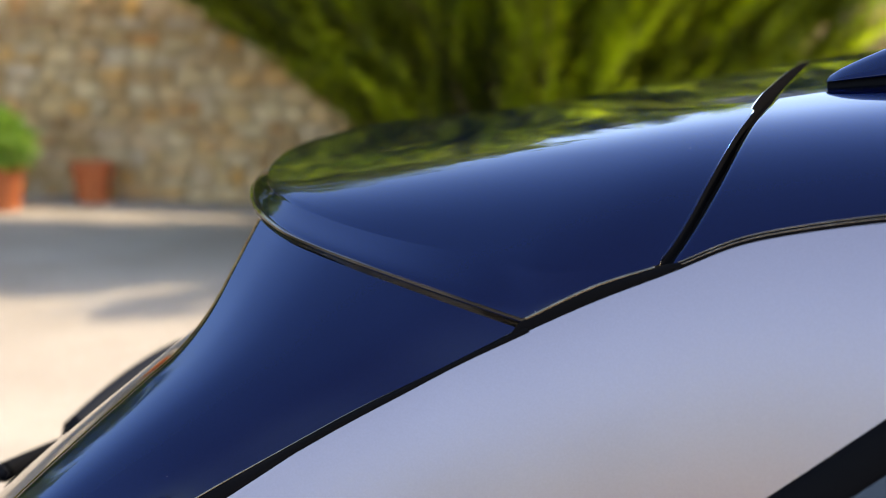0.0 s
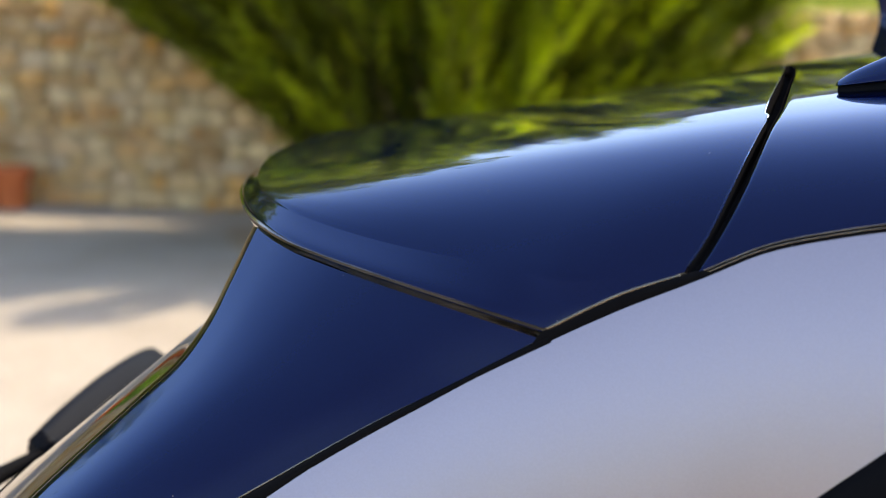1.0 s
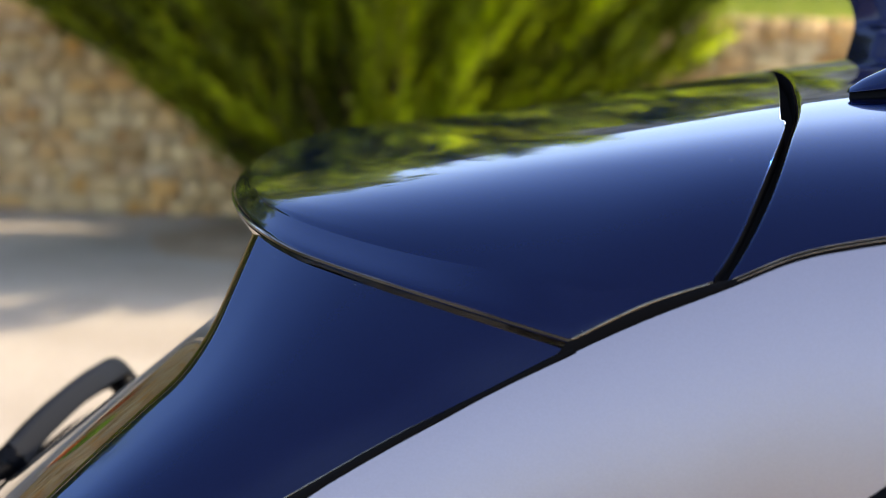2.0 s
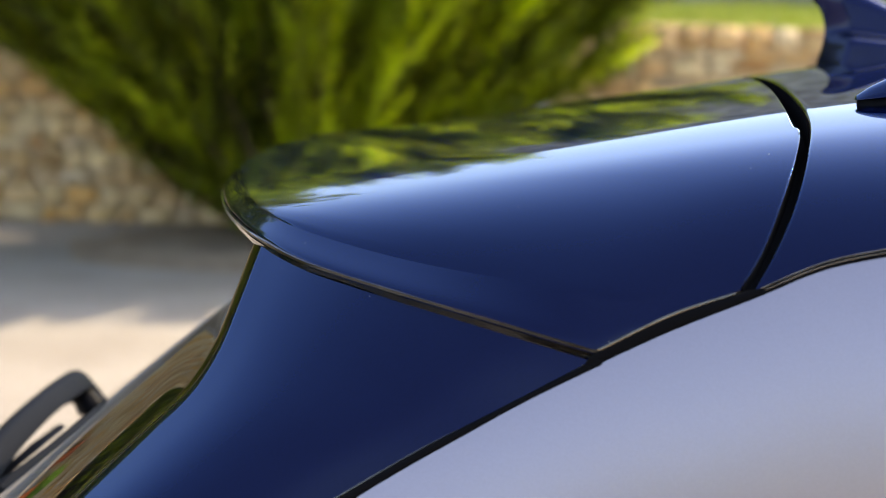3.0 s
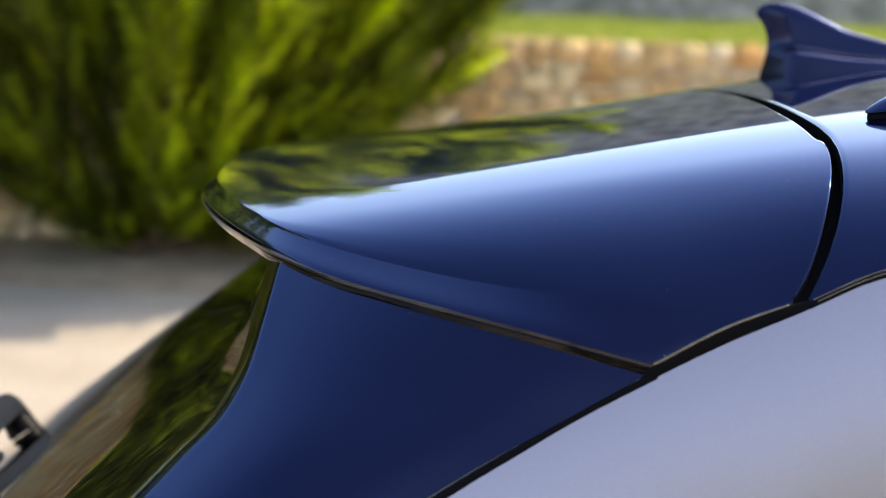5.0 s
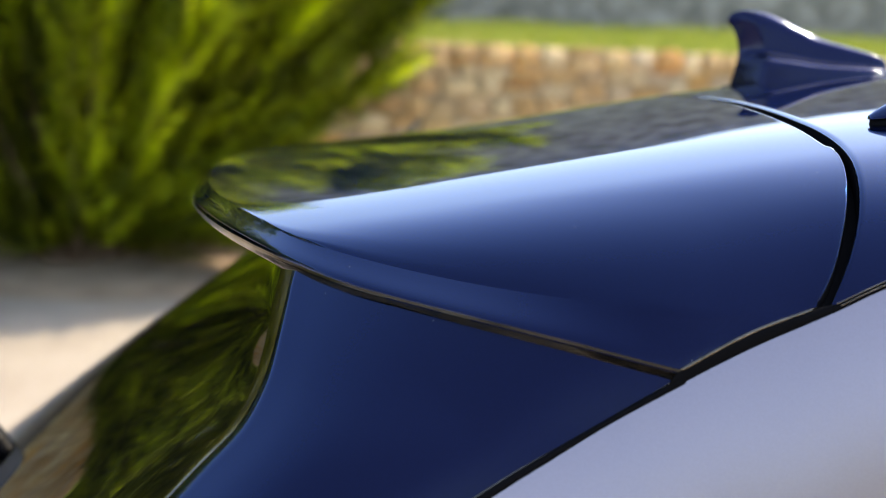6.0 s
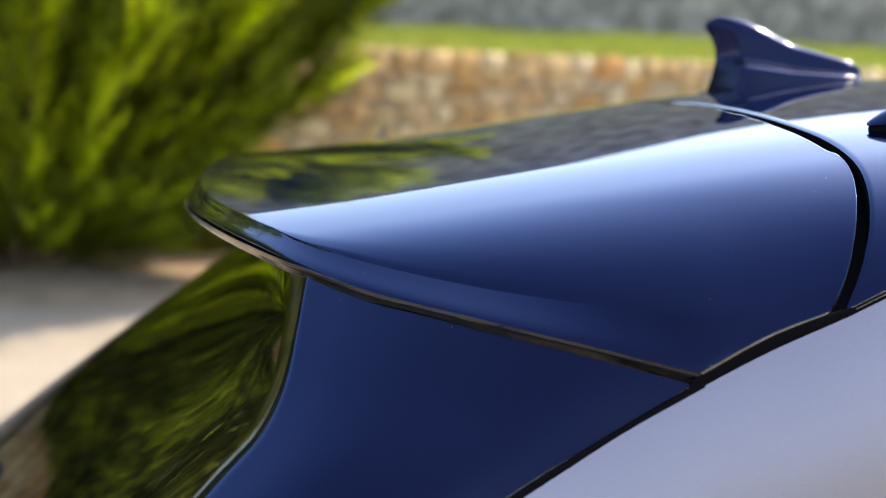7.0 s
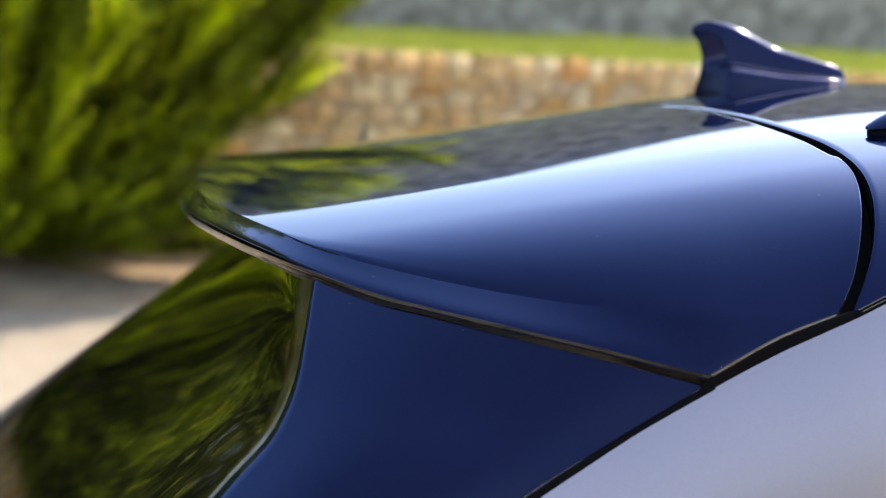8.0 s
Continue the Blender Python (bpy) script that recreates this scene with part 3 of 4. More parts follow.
TRIM_SECTION = [(-0.004, 0.0002), (0.0008, 0.0002), (0.0009, -0.0010), (-0.0006, -0.0011), (-0.0006, -0.0018), (0.0006, -0.0019), (-0.0007, -0.0044), (-0.0012, -0.0056), (-0.0018, -0.0064), (-0.0045, -0.0066)]
BEAD_SECTION = [(0.0009, 0.0), (0.0003, -0.0011), (-0.0010, -0.0011), (-0.0010, 0.0)]
lip_trim = part("lip_trim", trim_mesh(TRIM_SECTION, lambda i: 0.55 if i < 24 else 1.0 - 0.35 * min(1.0, max(0.0, (i - 100) / 26))), trim_plastic, spoiler, "stepped gloss black lip trim with brown reflections")
lip_bead = part("lip_bead", trim_mesh(BEAD_SECTION, lambda i: 0.8 + 1.5 * min(1.0, max(0.0, (i - 90) / 20)), 25), bright_trim, spoiler, "thin bronze-grey bead", False)
lip_trim.modifiers.new("crisp_edges", "EDGE_SPLIT").split_angle = radians(32)


# ---- rear window ----
def band_width(u):
    """Width of the gloss black band beside the glass; it thins out downwards."""
    k = min(1.0, max(0.0, u / 0.34))
    return 0.0022 + 0.0118 * (1 - k * k * (3 - 2 * k))


def fold_end(u):
    p = fold_point(u, FOLD)
    return Vector((p.x - 0.0004, p.y + 0.0008, p.z))


def glass_edge(u):
    """The window's edge, near side, from its top to its foot."""
    p, w = fold_end(u), band_width(u)
    return Vector((p.x - 0.0006 - 0.46 * w, p.y + 0.0008 + 0.88 * w, p.z))


def glass_point(u, v):
    w = 2 * v - 1
    e = glass_edge(u)
    mid = -0.43 + (e.z - 1.382) / 0.80
    k = 0.60 * w * w + 0.22 * w**4 + 0.18 * w**10
    return Vector((mid + (e.x - mid) * k, -e.y * w, e.z))


thick(part("rear_window", sheet(glass_point, steps(0, 1, 50), steps(0, 1, 60)), glass, car, "dark privacy glass rear window"), 0.004, -1.0)


def glass_trim(u, v):
    """A sloping gloss black band between the pillar's folded edge and the glass."""
    a, g = fold_end(u), glass_edge(u)
    b = Vector((g.x - 0.0006, g.y + 0.0005, g.z))
    return a * (1 - v) + b * v + Vector((-0.0004 * math.sin(math.pi * v), 0, 0))


for f in (lambda g: g, flip):
    thick(part("window_edge", sheet(f(glass_trim), steps(0, 1, 60), steps(0, 1, 6)), bright_trim, car, "smoked chrome window edge"), 0.002)

# ---- shark-fin antenna on the roof's middle ----
antenna = empty("roof_antenna", pose(0, 0, 0), "dark blue shark-fin roof antenna", "")
antenna.parent = car
FIN_X0, FIN_X1 = 0.0380, 0.178
fin_ridge = spline([(0.0380, 0, 1.6545), (0.0405, 0, 1.6605), (0.049, 0, 1.6645), (0.059, 0, 1.6648), (0.070, 0, 1.6632), (0.082, 0, 1.6590), (0.099, 0, 1.6515), (0.116, 0, 1.6442), (0.142, 0, 1.6380), (0.166, 0, 1.6320), (0.174, 0, 1.6278), (0.178, 0, 1.6180)])
RIDGE = [fin_ridge(k / 200) for k in range(201)]


def ridge_z(x):
    x = min(max(x, FIN_X0), FIN_X1)
    for a, b in zip(RIDGE, RIDGE[1:]):
        if a.x <= x <= b.x:
            return a.z + (b.z - a.z) * (x - a.x) / max(1e-9, b.x - a.x)
    return RIDGE[-1].z


def fin_point(f, t, side):
    """f: 0 at the rear edge, 1 at the nose; t: 0 at the foot, 1 on the ridge."""
    # the rear edge is hollow between the tip and the flared foot
    rear = FIN_X0 + 0.0065 * (1 - t) + 0.0085 * math.sin(math.pi * t) ** 1.4
    x = rear + (FIN_X1 - rear) * f
    foot = top(x, 0) - 0.003
    z = foot + t * max(0.0, ridge_z(x) - foot)
    k = min(1.0, max(0.0, (0.50 - t) / 0.16))
    blade = 0.0180 * (1 - 0.55 * t) * math.sqrt(max(0.0, 1 - max(0.0, (t - 0.80) / 0.20) ** 2.2)) + 0.0006 * (1 - t)
    wide = 0.0150 * k * k * (3 - 2 * k) + blade
    # a bevelled facet leads from the flank to the narrow rear edge
    bevel = 0.12 + 0.88 * min(1.0, (x - rear) / 0.020)
    nose = math.sqrt(max(0.0, 1 - f ** 3.2)) * (1 - 0.35 * f)
    return (x, side * wide * bevel * nose, z)


def fin_mesh():
    bm = bmesh.new()
    fs = [0.5 - 0.5 * math.cos(math.pi * k / 60) for k in range(61)]
    ts = [math.sin(math.pi / 2 * k / 34) for k in range(35)]
    for side in (-1, 1):
        rows = [[bm.verts.new(fin_point(f, t, side)) for t in ts] for f in fs]
        for a, b in zip(rows, rows[1:]):
            for k in range(34):
                bm.faces.new((a[k], a[k + 1], b[k + 1], b[k]))
    bmesh.ops.remove_doubles(bm, verts=bm.verts, dist=0.00005)
    bmesh.ops.holes_fill(bm, edges=bm.edges)
    bmesh.ops.recalc_face_normals(bm, faces=bm.faces)
    return bm


part("fin", fin_mesh(), fin_paint, antenna, "glossy blue fin")


def gasket_mesh():
    bm = bmesh.new()
    rings = []
    for d, dz in ((0.0005, -0.004), (0.001, 0.0004), (0.0, 0.0010), (-0.003, 0.0010)):
        ring = []
        for k in range(48):
            a = 2 * math.pi * k / 48
            x = (FIN_X0 + FIN_X1) / 2 + ((FIN_X1 - FIN_X0) / 2 + d) * math.cos(a)
            f = min(1, max(0, (x - FIN_X0) / (FIN_X1 - FIN_X0)))
            y = (0.0340 * (1 - f) ** 0.6 * min(1, f / 0.06) ** 0.5 + 0.002 + d) * math.copysign(abs(math.sin(a)) ** 0.8, math.sin(a))
            ring.append(bm.verts.new((x, y, top(x, y) + dz)))
        rings.append(ring)
    for a, b in zip(rings, rings[1:]):
        for k in range(48):
            j = (k + 1) % 48
            bm.faces.new((a[k], a[j], b[j], b[k]))
    bmesh.ops.recalc_face_normals(bm, faces=bm.faces)
    return bm


part("gasket", gasket_mesh(), rubber, antenna, "black rubber gasket")


# ---- roof rails ----
def rail_at(x):
    """Middle line, gap over the roof, width and height of the rail at x."""
    d = x - 0.050
    yc = -0.452 - 0.010 * min(1, d / 0.3)
    w = 0.008 + 0.030 * min(1.0, d / 0.06) ** 0.7
    h = 0.0030 + 0.034 * (1 - math.exp(-d / 0.075)) * (1 - max(0, (x - 1.15) / 0.15) ** 2)
    return yc, 0.0030 + 0.004 * min(1.0, d / 0.3), w, h


def rail_mesh(side):
    """A rail with a sloping outer face that runs out to a low point."""
    bm = bmesh.new()
    rings = []
    n = 90
    section = ((-0.50, 0.0), (-0.49, 0.10), (-0.40, 0.34), (-0.22, 0.72), (-0.06, 0.93), (0.10, 1.0), (0.28, 0.92), (0.42, 0.60), (0.49, 0.15), (0.46, 0.0))
    for i in range(n + 1):
        x = 0.050 + 1.25 * (i / n) ** 1.8
        yc, rise, w, h = rail_at(x)
        end = min(1.0, 0.3 + 0.7 * math.sqrt(i / 5))
        rings.append([bm.verts.new((x, side * (yc + end * w * a), top(x, yc) + rise + h * b * end)) for a, b in section])
    for a, b in zip(rings, rings[1:]):
        for k in range(len(section)):
            j = (k + 1) % len(section)
            bm.faces.new((a[k], a[j], b[j], b[k]))
    bm.faces.new(rings[0])
    bm.faces.new(rings[-1])
    bmesh.ops.recalc_face_normals(bm, faces=bm.faces)
    return bm


def rail_foot_mesh(side):
    """A black foot that fills the space between roof and rail."""
    bm = bmesh.new()
    rings = []
    for i in range(41):
        x = 0.0512 + 0.30 * (i / 40) ** 1.6
        yc, rise, w, h = rail_at(x)
        half = (0.45 * w - 0.0006) * min(1.0, 0.4 + 0.6 * math.sqrt(i / 3))
        lo, hi = top(x, yc) - 0.006, top(x, yc) + rise + 0.1 * h
        rings.append([bm.verts.new((x, side * (yc + a), z)) for a, z in ((-half, lo), (-half, 0.5 * (lo + hi)), (-half * 0.92, hi), (half * 0.92, hi), (half, 0.5 * (lo + hi)), (half, lo))])
    for a, b in zip(rings, rings[1:]):
        for k in range(6):
            j = (k + 1) % 6
            bm.faces.new((a[k], a[j], b[j], b[k]))
    bm.faces.new(rings[0])
    bm.faces.new(rings[-1])
    bmesh.ops.recalc_face_normals(bm, faces=bm.faces)
    return bm


rl = part("roof_rail", rail_mesh(1), blue, car, "dark blue roof rail with a pointed end")
part("rail_foot", rail_foot_mesh(1), rubber, rl, "black rubber rail foot")

# ---- rear wiper ----
wiper = empty("rear_wiper", pose(0, 0, 0), "black rear wiper arm and blade on the rear window", "")
wiper.parent = car


def tube(points, radii, n=12, flat=1.0):
    """A tapered round bar through points; flat squeezes it across."""
    path = spline(points)
    bm = bmesh.new()
    rings = []
    m = 40
    for i in range(m + 1):
        u = i / m
        c = path(u)
        t = (path(min(1, u + 0.01)) - path(max(0, u - 0.01))).normalized()
        a = t.cross(Vector((0, 1, 0.2))).normalized()
        b = a.cross(t)
        f = u * (len(radii) - 1)
        k = min(len(radii) - 2, int(f))
        r = radii[k] + (radii[k + 1] - radii[k]) * (f - k)
        rings.append([bm.verts.new(c + a * r * flat * math.cos(2 * math.pi * q / n) + b * r * math.sin(2 * math.pi * q / n)) for q in range(n)])
    for a, b in zip(rings, rings[1:]):
        for q in range(n):
            j = (q + 1) % n
            bm.faces.new((a[q], a[j], b[j], b[q]))
    bm.faces.new(rings[0])
    bm.faces.new(rings[-1])
    bmesh.ops.recalc_face_normals(bm, faces=bm.faces)
    return bm


W_OUT = Vector((-0.64, 0.0, 0.77))       # away from the glass
W_DOWN = Vector((-0.77, 0.0, -0.64))     # down the glass


def hood_mesh():
    """The arm's arched hood: a U-section shell that lies across the window, with a flat crown over the pivot."""
    path = spline([(-0.5660, -0.112, 1.286), (-0.5710, -0.122, 1.2985), (-0.5650, -0.165, 1.3040), (-0.5570, -0.225, 1.3035), (-0.5460, -0.290, 1.2995), (-0.5350, -0.345, 1.2935)])
    bm = bmesh.new()
    rings = []
    for i in range(41):
        u = i / 40
        c = path(u)
        w = 0.0135 - 0.0030 * u
        h = 0.0110 - 0.0005 * u
        sec = [(-w, -h), (-w, 0.35 * h), (-0.82 * w, 0.85 * h), (-0.6 * w, h), (0.6 * w, h), (0.82 * w, 0.85 * h), (w, 0.35 * h), (w, -h), (0.72 * w, -h), (0.72 * w, 0), (-0.72 * w, 0), (-0.72 * w, -h)]
        rings.append([bm.verts.new(c + W_DOWN * a + W_OUT * b) for a, b in sec])
    for a, b in zip(rings, rings[1:]):
        for k in range(12):
            j = (k + 1) % 12
            bm.faces.new((a[k], a[j], b[j], b[k]))
    bm.faces.new(rings[0])
    bm.faces.new(rings[-1])
    bmesh.ops.recalc_face_normals(bm, faces=bm.faces)
    return bm


arm = part("arm", hood_mesh(), plastic, wiper, "arched black plastic arm")
crisp = arm.modifiers.new("crisp_edges", "EDGE_SPLIT")
crisp.split_angle = radians(38)
part("pivot", tube([(-0.5560, -0.124, 1.280), (-0.5610, -0.124, 1.287), (-0.5670, -0.124, 1.295)], [0.014, 0.012, 0.011]), plastic, wiper, "black wiper pivot cap")
part("spring_clip", tube([(-0.5430, -0.205, 1.286), (-0.5380, -0.235, 1.284), (-0.5310, -0.290, 1.281), (-0.5240, -0.345, 1.280)], [0.005, 0.010, 0.011, 0.010]), plastic, wiper)
part("end_cap", block(0.020, 0.012, 0.022, 0.003), plastic, wiper, "square black end of the arm", place=Matrix.Translation((-0.5340, -0.345, 1.2915)) @ pose(0, 0, 0, 0, 40, 0))
part("blade", tube([(-0.5330, -0.335, 1.287), (-0.5310, -0.375, 1.2895), (-0.5270, -0.440, 1.2915)], [0.0050, 0.0062, 0.0078]), rubber, wiper, "rubber wiper blade")
part("blade_tip", block(0.012, 0.006, 0.012, 0.002), plastic, wiper, place=Matrix.Translation((-0.5268, -0.443, 1.2917)) @ pose(0, 0, 0, 0, 40, 0))

# ---- the rest of the car: lower body, windows, wheels ----
def lower_section(x):
    """Half width at the waist, waist height and sill height of the silver lower body at x."""
    nose = max(0.0, (x - 2.3) / 0.65)
    back = max(0.0, (-0.42 - x) / 0.30)
    w = 0.905 * (1 - 0.16 * nose**2.2) * (1 - 0.14 * back**2)
    waist = 1.07 - 0.04 * max(0.0, x - 0.5) / 1.2 - 0.24 * max(0.0, (x - 1.9) / 1.05) ** 1.6
    sill = 0.26 + 0.10 * max(nose, back) ** 2
    return w, waist, sill


def lower_point(u, v):
    x = -0.74 + 3.66 * u
    w, waist, sill = lower_section(x)
    a = math.pi * v
    c, s = math.cos(a), math.sin(a)
    y = -w * math.copysign(abs(c) ** 0.35, c)
    z = sill + (waist - sill) * abs(s) ** 0.55
    inner = 1 - 0.10 * max(0, (z - 0.75) / 0.35)
    return (x, y * (inner if abs(y) > 0.5 else 1), z)


def body_mesh():
    bm = sheet(lower_point, steps(0, 1, 70), steps(0, 1, 40))
    for k in (0, -1):
        bm.verts.ensure_lookup_table()
    ends = [[v for v in bm.verts if abs(v.co.x - x) < 1e-4] for x in (-0.74, 2.92)]
    for e in ends:
        bm.faces.new(sorted(e, key=lambda v: math.atan2(v.co.z - 0.6, v.co.y)))
    bmesh.ops.recalc_face_normals(bm, faces=bm.faces)
    return bm


thick(part("lower_body", body_mesh(), silver, car, "silver lower body"), 0.003)


def side_window_point(u, v):
    x0, x1 = -0.08 + 0.02 * v, 1.40 + 0.45 * v
    x = x0 + (x1 - x0) * u
    e = edge(u_of_x(min(x, 1.42)))
    hi = flank(e, rail_depth(e.x, e.z))
    lo = Vector((x, -0.800, 1.03))
    p = Vector((x, hi.y + 0.006, hi.z + 0.004)) * (1 - v) + lo * v
    return p + Vector((0, -0.025 * math.sin(math.pi * v), 0))


for f in (lambda g: g, flip):
    thick(part("side_window", sheet(f(side_window_point), steps(0, 1, 40), steps(0, 1, 14)), glass, car, "dark privacy glass side window"), 0.004, -1)
    trim_path = (lambda u: flank(edge(U_BACK + (U_FRONT - U_BACK) * u), rail_depth(edge(U_BACK + (U_FRONT - U_BACK) * u).x, edge(U_BACK + (U_FRONT - U_BACK) * u).z)) + Vector((0, -0.001, -0.006)))
    part("window_trim", strip(moved(trim_path, (0, 0, 0), f is flip), oval(0.010, 0.022), 90), rubber, car, "black window trim")


def windscreen_point(u, v):
    y = (2 * v - 1) * (0.556 + 0.20 * u)
    x = 1.42 + 0.52 * u - 0.10 * (y / 0.7) ** 2 * u
    return (x, y, top(1.42, y * 0.556 / (0.556 + 0.20 * u)) * (1 - u) + 1.0 * u)


thick(part("windscreen", sheet(windscreen_point, steps(0, 1, 24), steps(0, 1, 24)), glass, car, "dark tinted windscreen"), 0.004, -1)


def tailgate_point(u, v):
    p = glass_point(1.0, v)
    y = p.y
    return (p.x - 0.06 * math.sin(math.pi * u / 2), y * (1 + 0.03 * u), p.z - 0.28 * u)


thick(part("tailgate", sheet(tailgate_point, steps(0, 1, 10), steps(0, 1, 24)), silver, car, "silver tailgate below the rear window"), 0.003, -1)
cab = block(1.7, 1.2, 0.9, 0.08)
part("cabin_lining", cab, cabin, car, "dark cabin lining", place=pose(0.72, 0, 0.82))
part("parcel_shelf", block(0.35, 1.1, 0.02, 0.005), cabin, car, "dark parcel shelf", place=pose(-0.28, 0, 1.10))


def wheel(x, side):
    w = part("wheel", turned([(0.20, -0.09), (0.30, -0.105), (0.335, -0.085), (0.345, 0), (0.335, 0.085), (0.30, 0.105), (0.20, 0.09)], 48, "y"), tyre_mat, car, "black tyre", place=pose(x, side * 0.80, 0.345))
    part("rim", turned([(0.0, -0.075), (0.05, -0.085), (0.08, -0.06), (0.19, -0.05), (0.215, -0.09), (0.215, 0.09), (0.0, 0.08)], 48, "y"), alloy, w, "silver alloy rim")
    return w


for x in (0.18, 2.45):
    for side in (-1, 1):
        wheel(x, side)
for side in (-1, 1):
    lamp = part("tail_lamp", block(0.10, 0.30, 0.12, 0.03, 3), red_lens, car, "red tail lamp", place=pose(-0.69, side * 0.60, 0.93))
    part("headlamp", block(0.16, 0.32, 0.10, 0.03, 3), clear_lens, car, "clear headlamp", place=pose(2.86, side * 0.55, 0.72))

# ---- rubble wall with a planted terrace behind it ----
WALL_A, WALL_B = Vector((-13.0, 5.46, 0)), Vector((8.5, 10.32, 0))
along = (WALL_B - WALL_A).normalized()
across = Vector((-along.y, along.x, 0))
WALL_H, WALL_T = 1.46, 0.42
wall_len = (WALL_B - WALL_A).length
WALL_YAW = math.degrees(math.atan2(along.y, along.x))
# local axes of the wall: x along it, y away from the drive, z up
wall_place = Matrix.Translation(WALL_A) @ pose(0, 0, 0, 0, 0, WALL_YAW)


def core_mesh():
    bm = block(wall_len, WALL_T - 0.03, WALL_H - 0.02)
    bmesh.ops.translate(bm, vec=(wall_len / 2, WALL_T / 2 + 0.015, (WALL_H - 0.02) / 2), verts=bm.verts)
    return bm


garden_wall = part("wall_garden", core_mesh(), mortar, None, "", False, wall_place)
tagged(garden_wall, "low rubble stone garden wall in ochre and grey", "wall", kind="structure")


def stone_mesh(seed, w, h, d):
    rnd = random.Random(seed)
    bm = bmesh.new()
    nx, nz = 3, 2
    front = []
    for j in range(nz + 1):
        row = []
        for i in range(nx + 1):
            px, pz = i / nx - 0.5, j / nz - 0.5
            corner = (i in (0, nx)) and (j in (0, nz))
            k = 0.86 if corner else 1.0
            row.append(bm.verts.new((w * px * k + rnd.uniform(-0.05, 0.05) * w, -d * (0.55 if i in (0, nx) or j in (0, nz) else rnd.uniform(0.85, 1.1)), h * pz * k + rnd.uniform(-0.06, 0.06) * h)))
        front.append(row)
    for j in range(nz):
        for i in range(nx):
            bm.faces.new((front[j][i], front[j][i + 1], front[j + 1][i + 1], front[j + 1][i]))
    rim = front[0] + [front[j][nx] for j in range(1, nz + 1)] + front[nz][-2::-1] + [front[j][0] for j in range(nz - 1, 0, -1)]
    back = [bm.verts.new((v.co.x * 1.02, 0.03, v.co.z * 1.02)) for v in rim]
    for k in range(len(rim)):
        j = (k + 1) % len(rim)
        bm.faces.new((rim[j], rim[k], back[k], back[j]))
    bmesh.ops.recalc_face_normals(bm, faces=bm.faces)
    return bm


stone_shapes = []
for s in range(14):
    me = bpy.data.meshes.new("stone")
    b = stone_mesh(s, 1.0, 1.0, 1.0)
    b.to_mesh(me)
    b.free()
    me.materials.append(stone_mat)
    me.polygons.foreach_set("use_smooth", [True] * len(me.polygons))
    stone_shapes.append(me)


def courses(seed, length, height):
    """Places of rubble stones over a face: x, z, width, height, turn."""
    rnd = random.Random(seed)
    z, out = 0.0, []
    while z < height - 0.05:
        h = rnd.uniform(0.08, 0.145)
        if z + h > height - 0.06:
            h = height - z
        x = -rnd.uniform(0, 0.2)
        while x < length:
            w = rnd.uniform(0.10, 0.27)
            if rnd.random() < 0.22 and h > 0.115:
                k = rnd.uniform(0.4, 0.6)
                out.append((x + w / 2, z + h * k / 2, w - 0.018, h * k - 0.014, rnd.uniform(-3, 3)))
                out.append((x + w / 2, z + h * (1 + k) / 2, w - 0.018, h * (1 - k) - 0.014, rnd.uniform(-3, 3)))
            else:
                out.append((x + w / 2, z + h / 2 + rnd.uniform(-0.012, 0.012), w - 0.018, h - 0.016, rnd.uniform(-4, 4)))
            x += w
        z += h
    return out


def lay_stones(wall, places, near, label_rest):
    """near(x): whether the camera passes this stretch; the rest is joined."""
    rnd = random.Random(5)
    verts, faces = [], []
    count = 0
    for x, z, w, h, turn in places:
        shape = rnd.choice(stone_shapes)
        m = Matrix.Translation((x, 0, z)) @ pose(0, 0, 0, 0, turn, 0) @ Matrix.Diagonal((w, rnd.uniform(0.025, 0.06), h, 1))
        if near(x, z) and count < 300:
            ob = new("stone", shape)
            ob.parent = wall
            ob.matrix_local = m
            count += 1
        else:
            base = len(verts)
            verts += [m @ v.co for v in shape.vertices]
            faces += [[base + k for k in p.vertices] for p in shape.polygons]
    rest = raw("stones", verts, faces, stone_rest, wall)
    tagged(rest, label_rest, kind="stuff")


places = courses(11, wall_len, WALL_H)
lay_stones(garden_wall, places, lambda x, z: (5.8 < x < 8.6 and z > 0) or (11.8 < x < 14.8 and z > 0.75), "ochre and grey rubble stones")

# terrace behind the wall
def terrace_point(u, v):
    x, y = -6 + (wall_len + 12) * u, WALL_T - 0.03 + 4.4 * v
    return wall_place @ Vector((x, y, WALL_H - 0.03 + 0.03 * v * 4 + 0.05 * noise.noise((x * 0.8, y * 0.8, 2))))


terrace = part("terrace", sheet(terrace_point, steps(0, 1, 90), steps(0, 1, 16)), soil)
thick(terrace, 0.3, 1)
tagged(terrace, "raised earth terrace behind the low wall", "ground", kind="structure")


def blades(name, count, spot, size, mat, label, seed):
    rnd = random.Random(seed)
    verts, faces = [], []
    for _ in range(count):
        p = Vector(spot(rnd))
        a = rnd.uniform(0, 2 * math.pi)
        h = size * rnd.uniform(0.45, 1.25)
        w = 0.0045 + 0.004 * rnd.random()
        side = Vector((math.cos(a), math.sin(a), 0)) * w
        lean = Vector((math.sin(a), -math.cos(a), 0)) * h * rnd.uniform(-0.5, 0.5)
        b = len(verts)
        verts += [p - side, p + side, p + lean * 0.4 + Vector((0, 0, h * 0.6)) + side * 0.7, p + lean * 0.4 + Vector((0, 0, h * 0.6)) - side * 0.7, p + lean + Vector((0, 0, h))]
        faces += [(b, b + 1, b + 2, b + 3), (b + 3, b + 2, b + 4)]
    return tagged(raw(name, verts, faces, mat), label, "grass", kind="stuff")


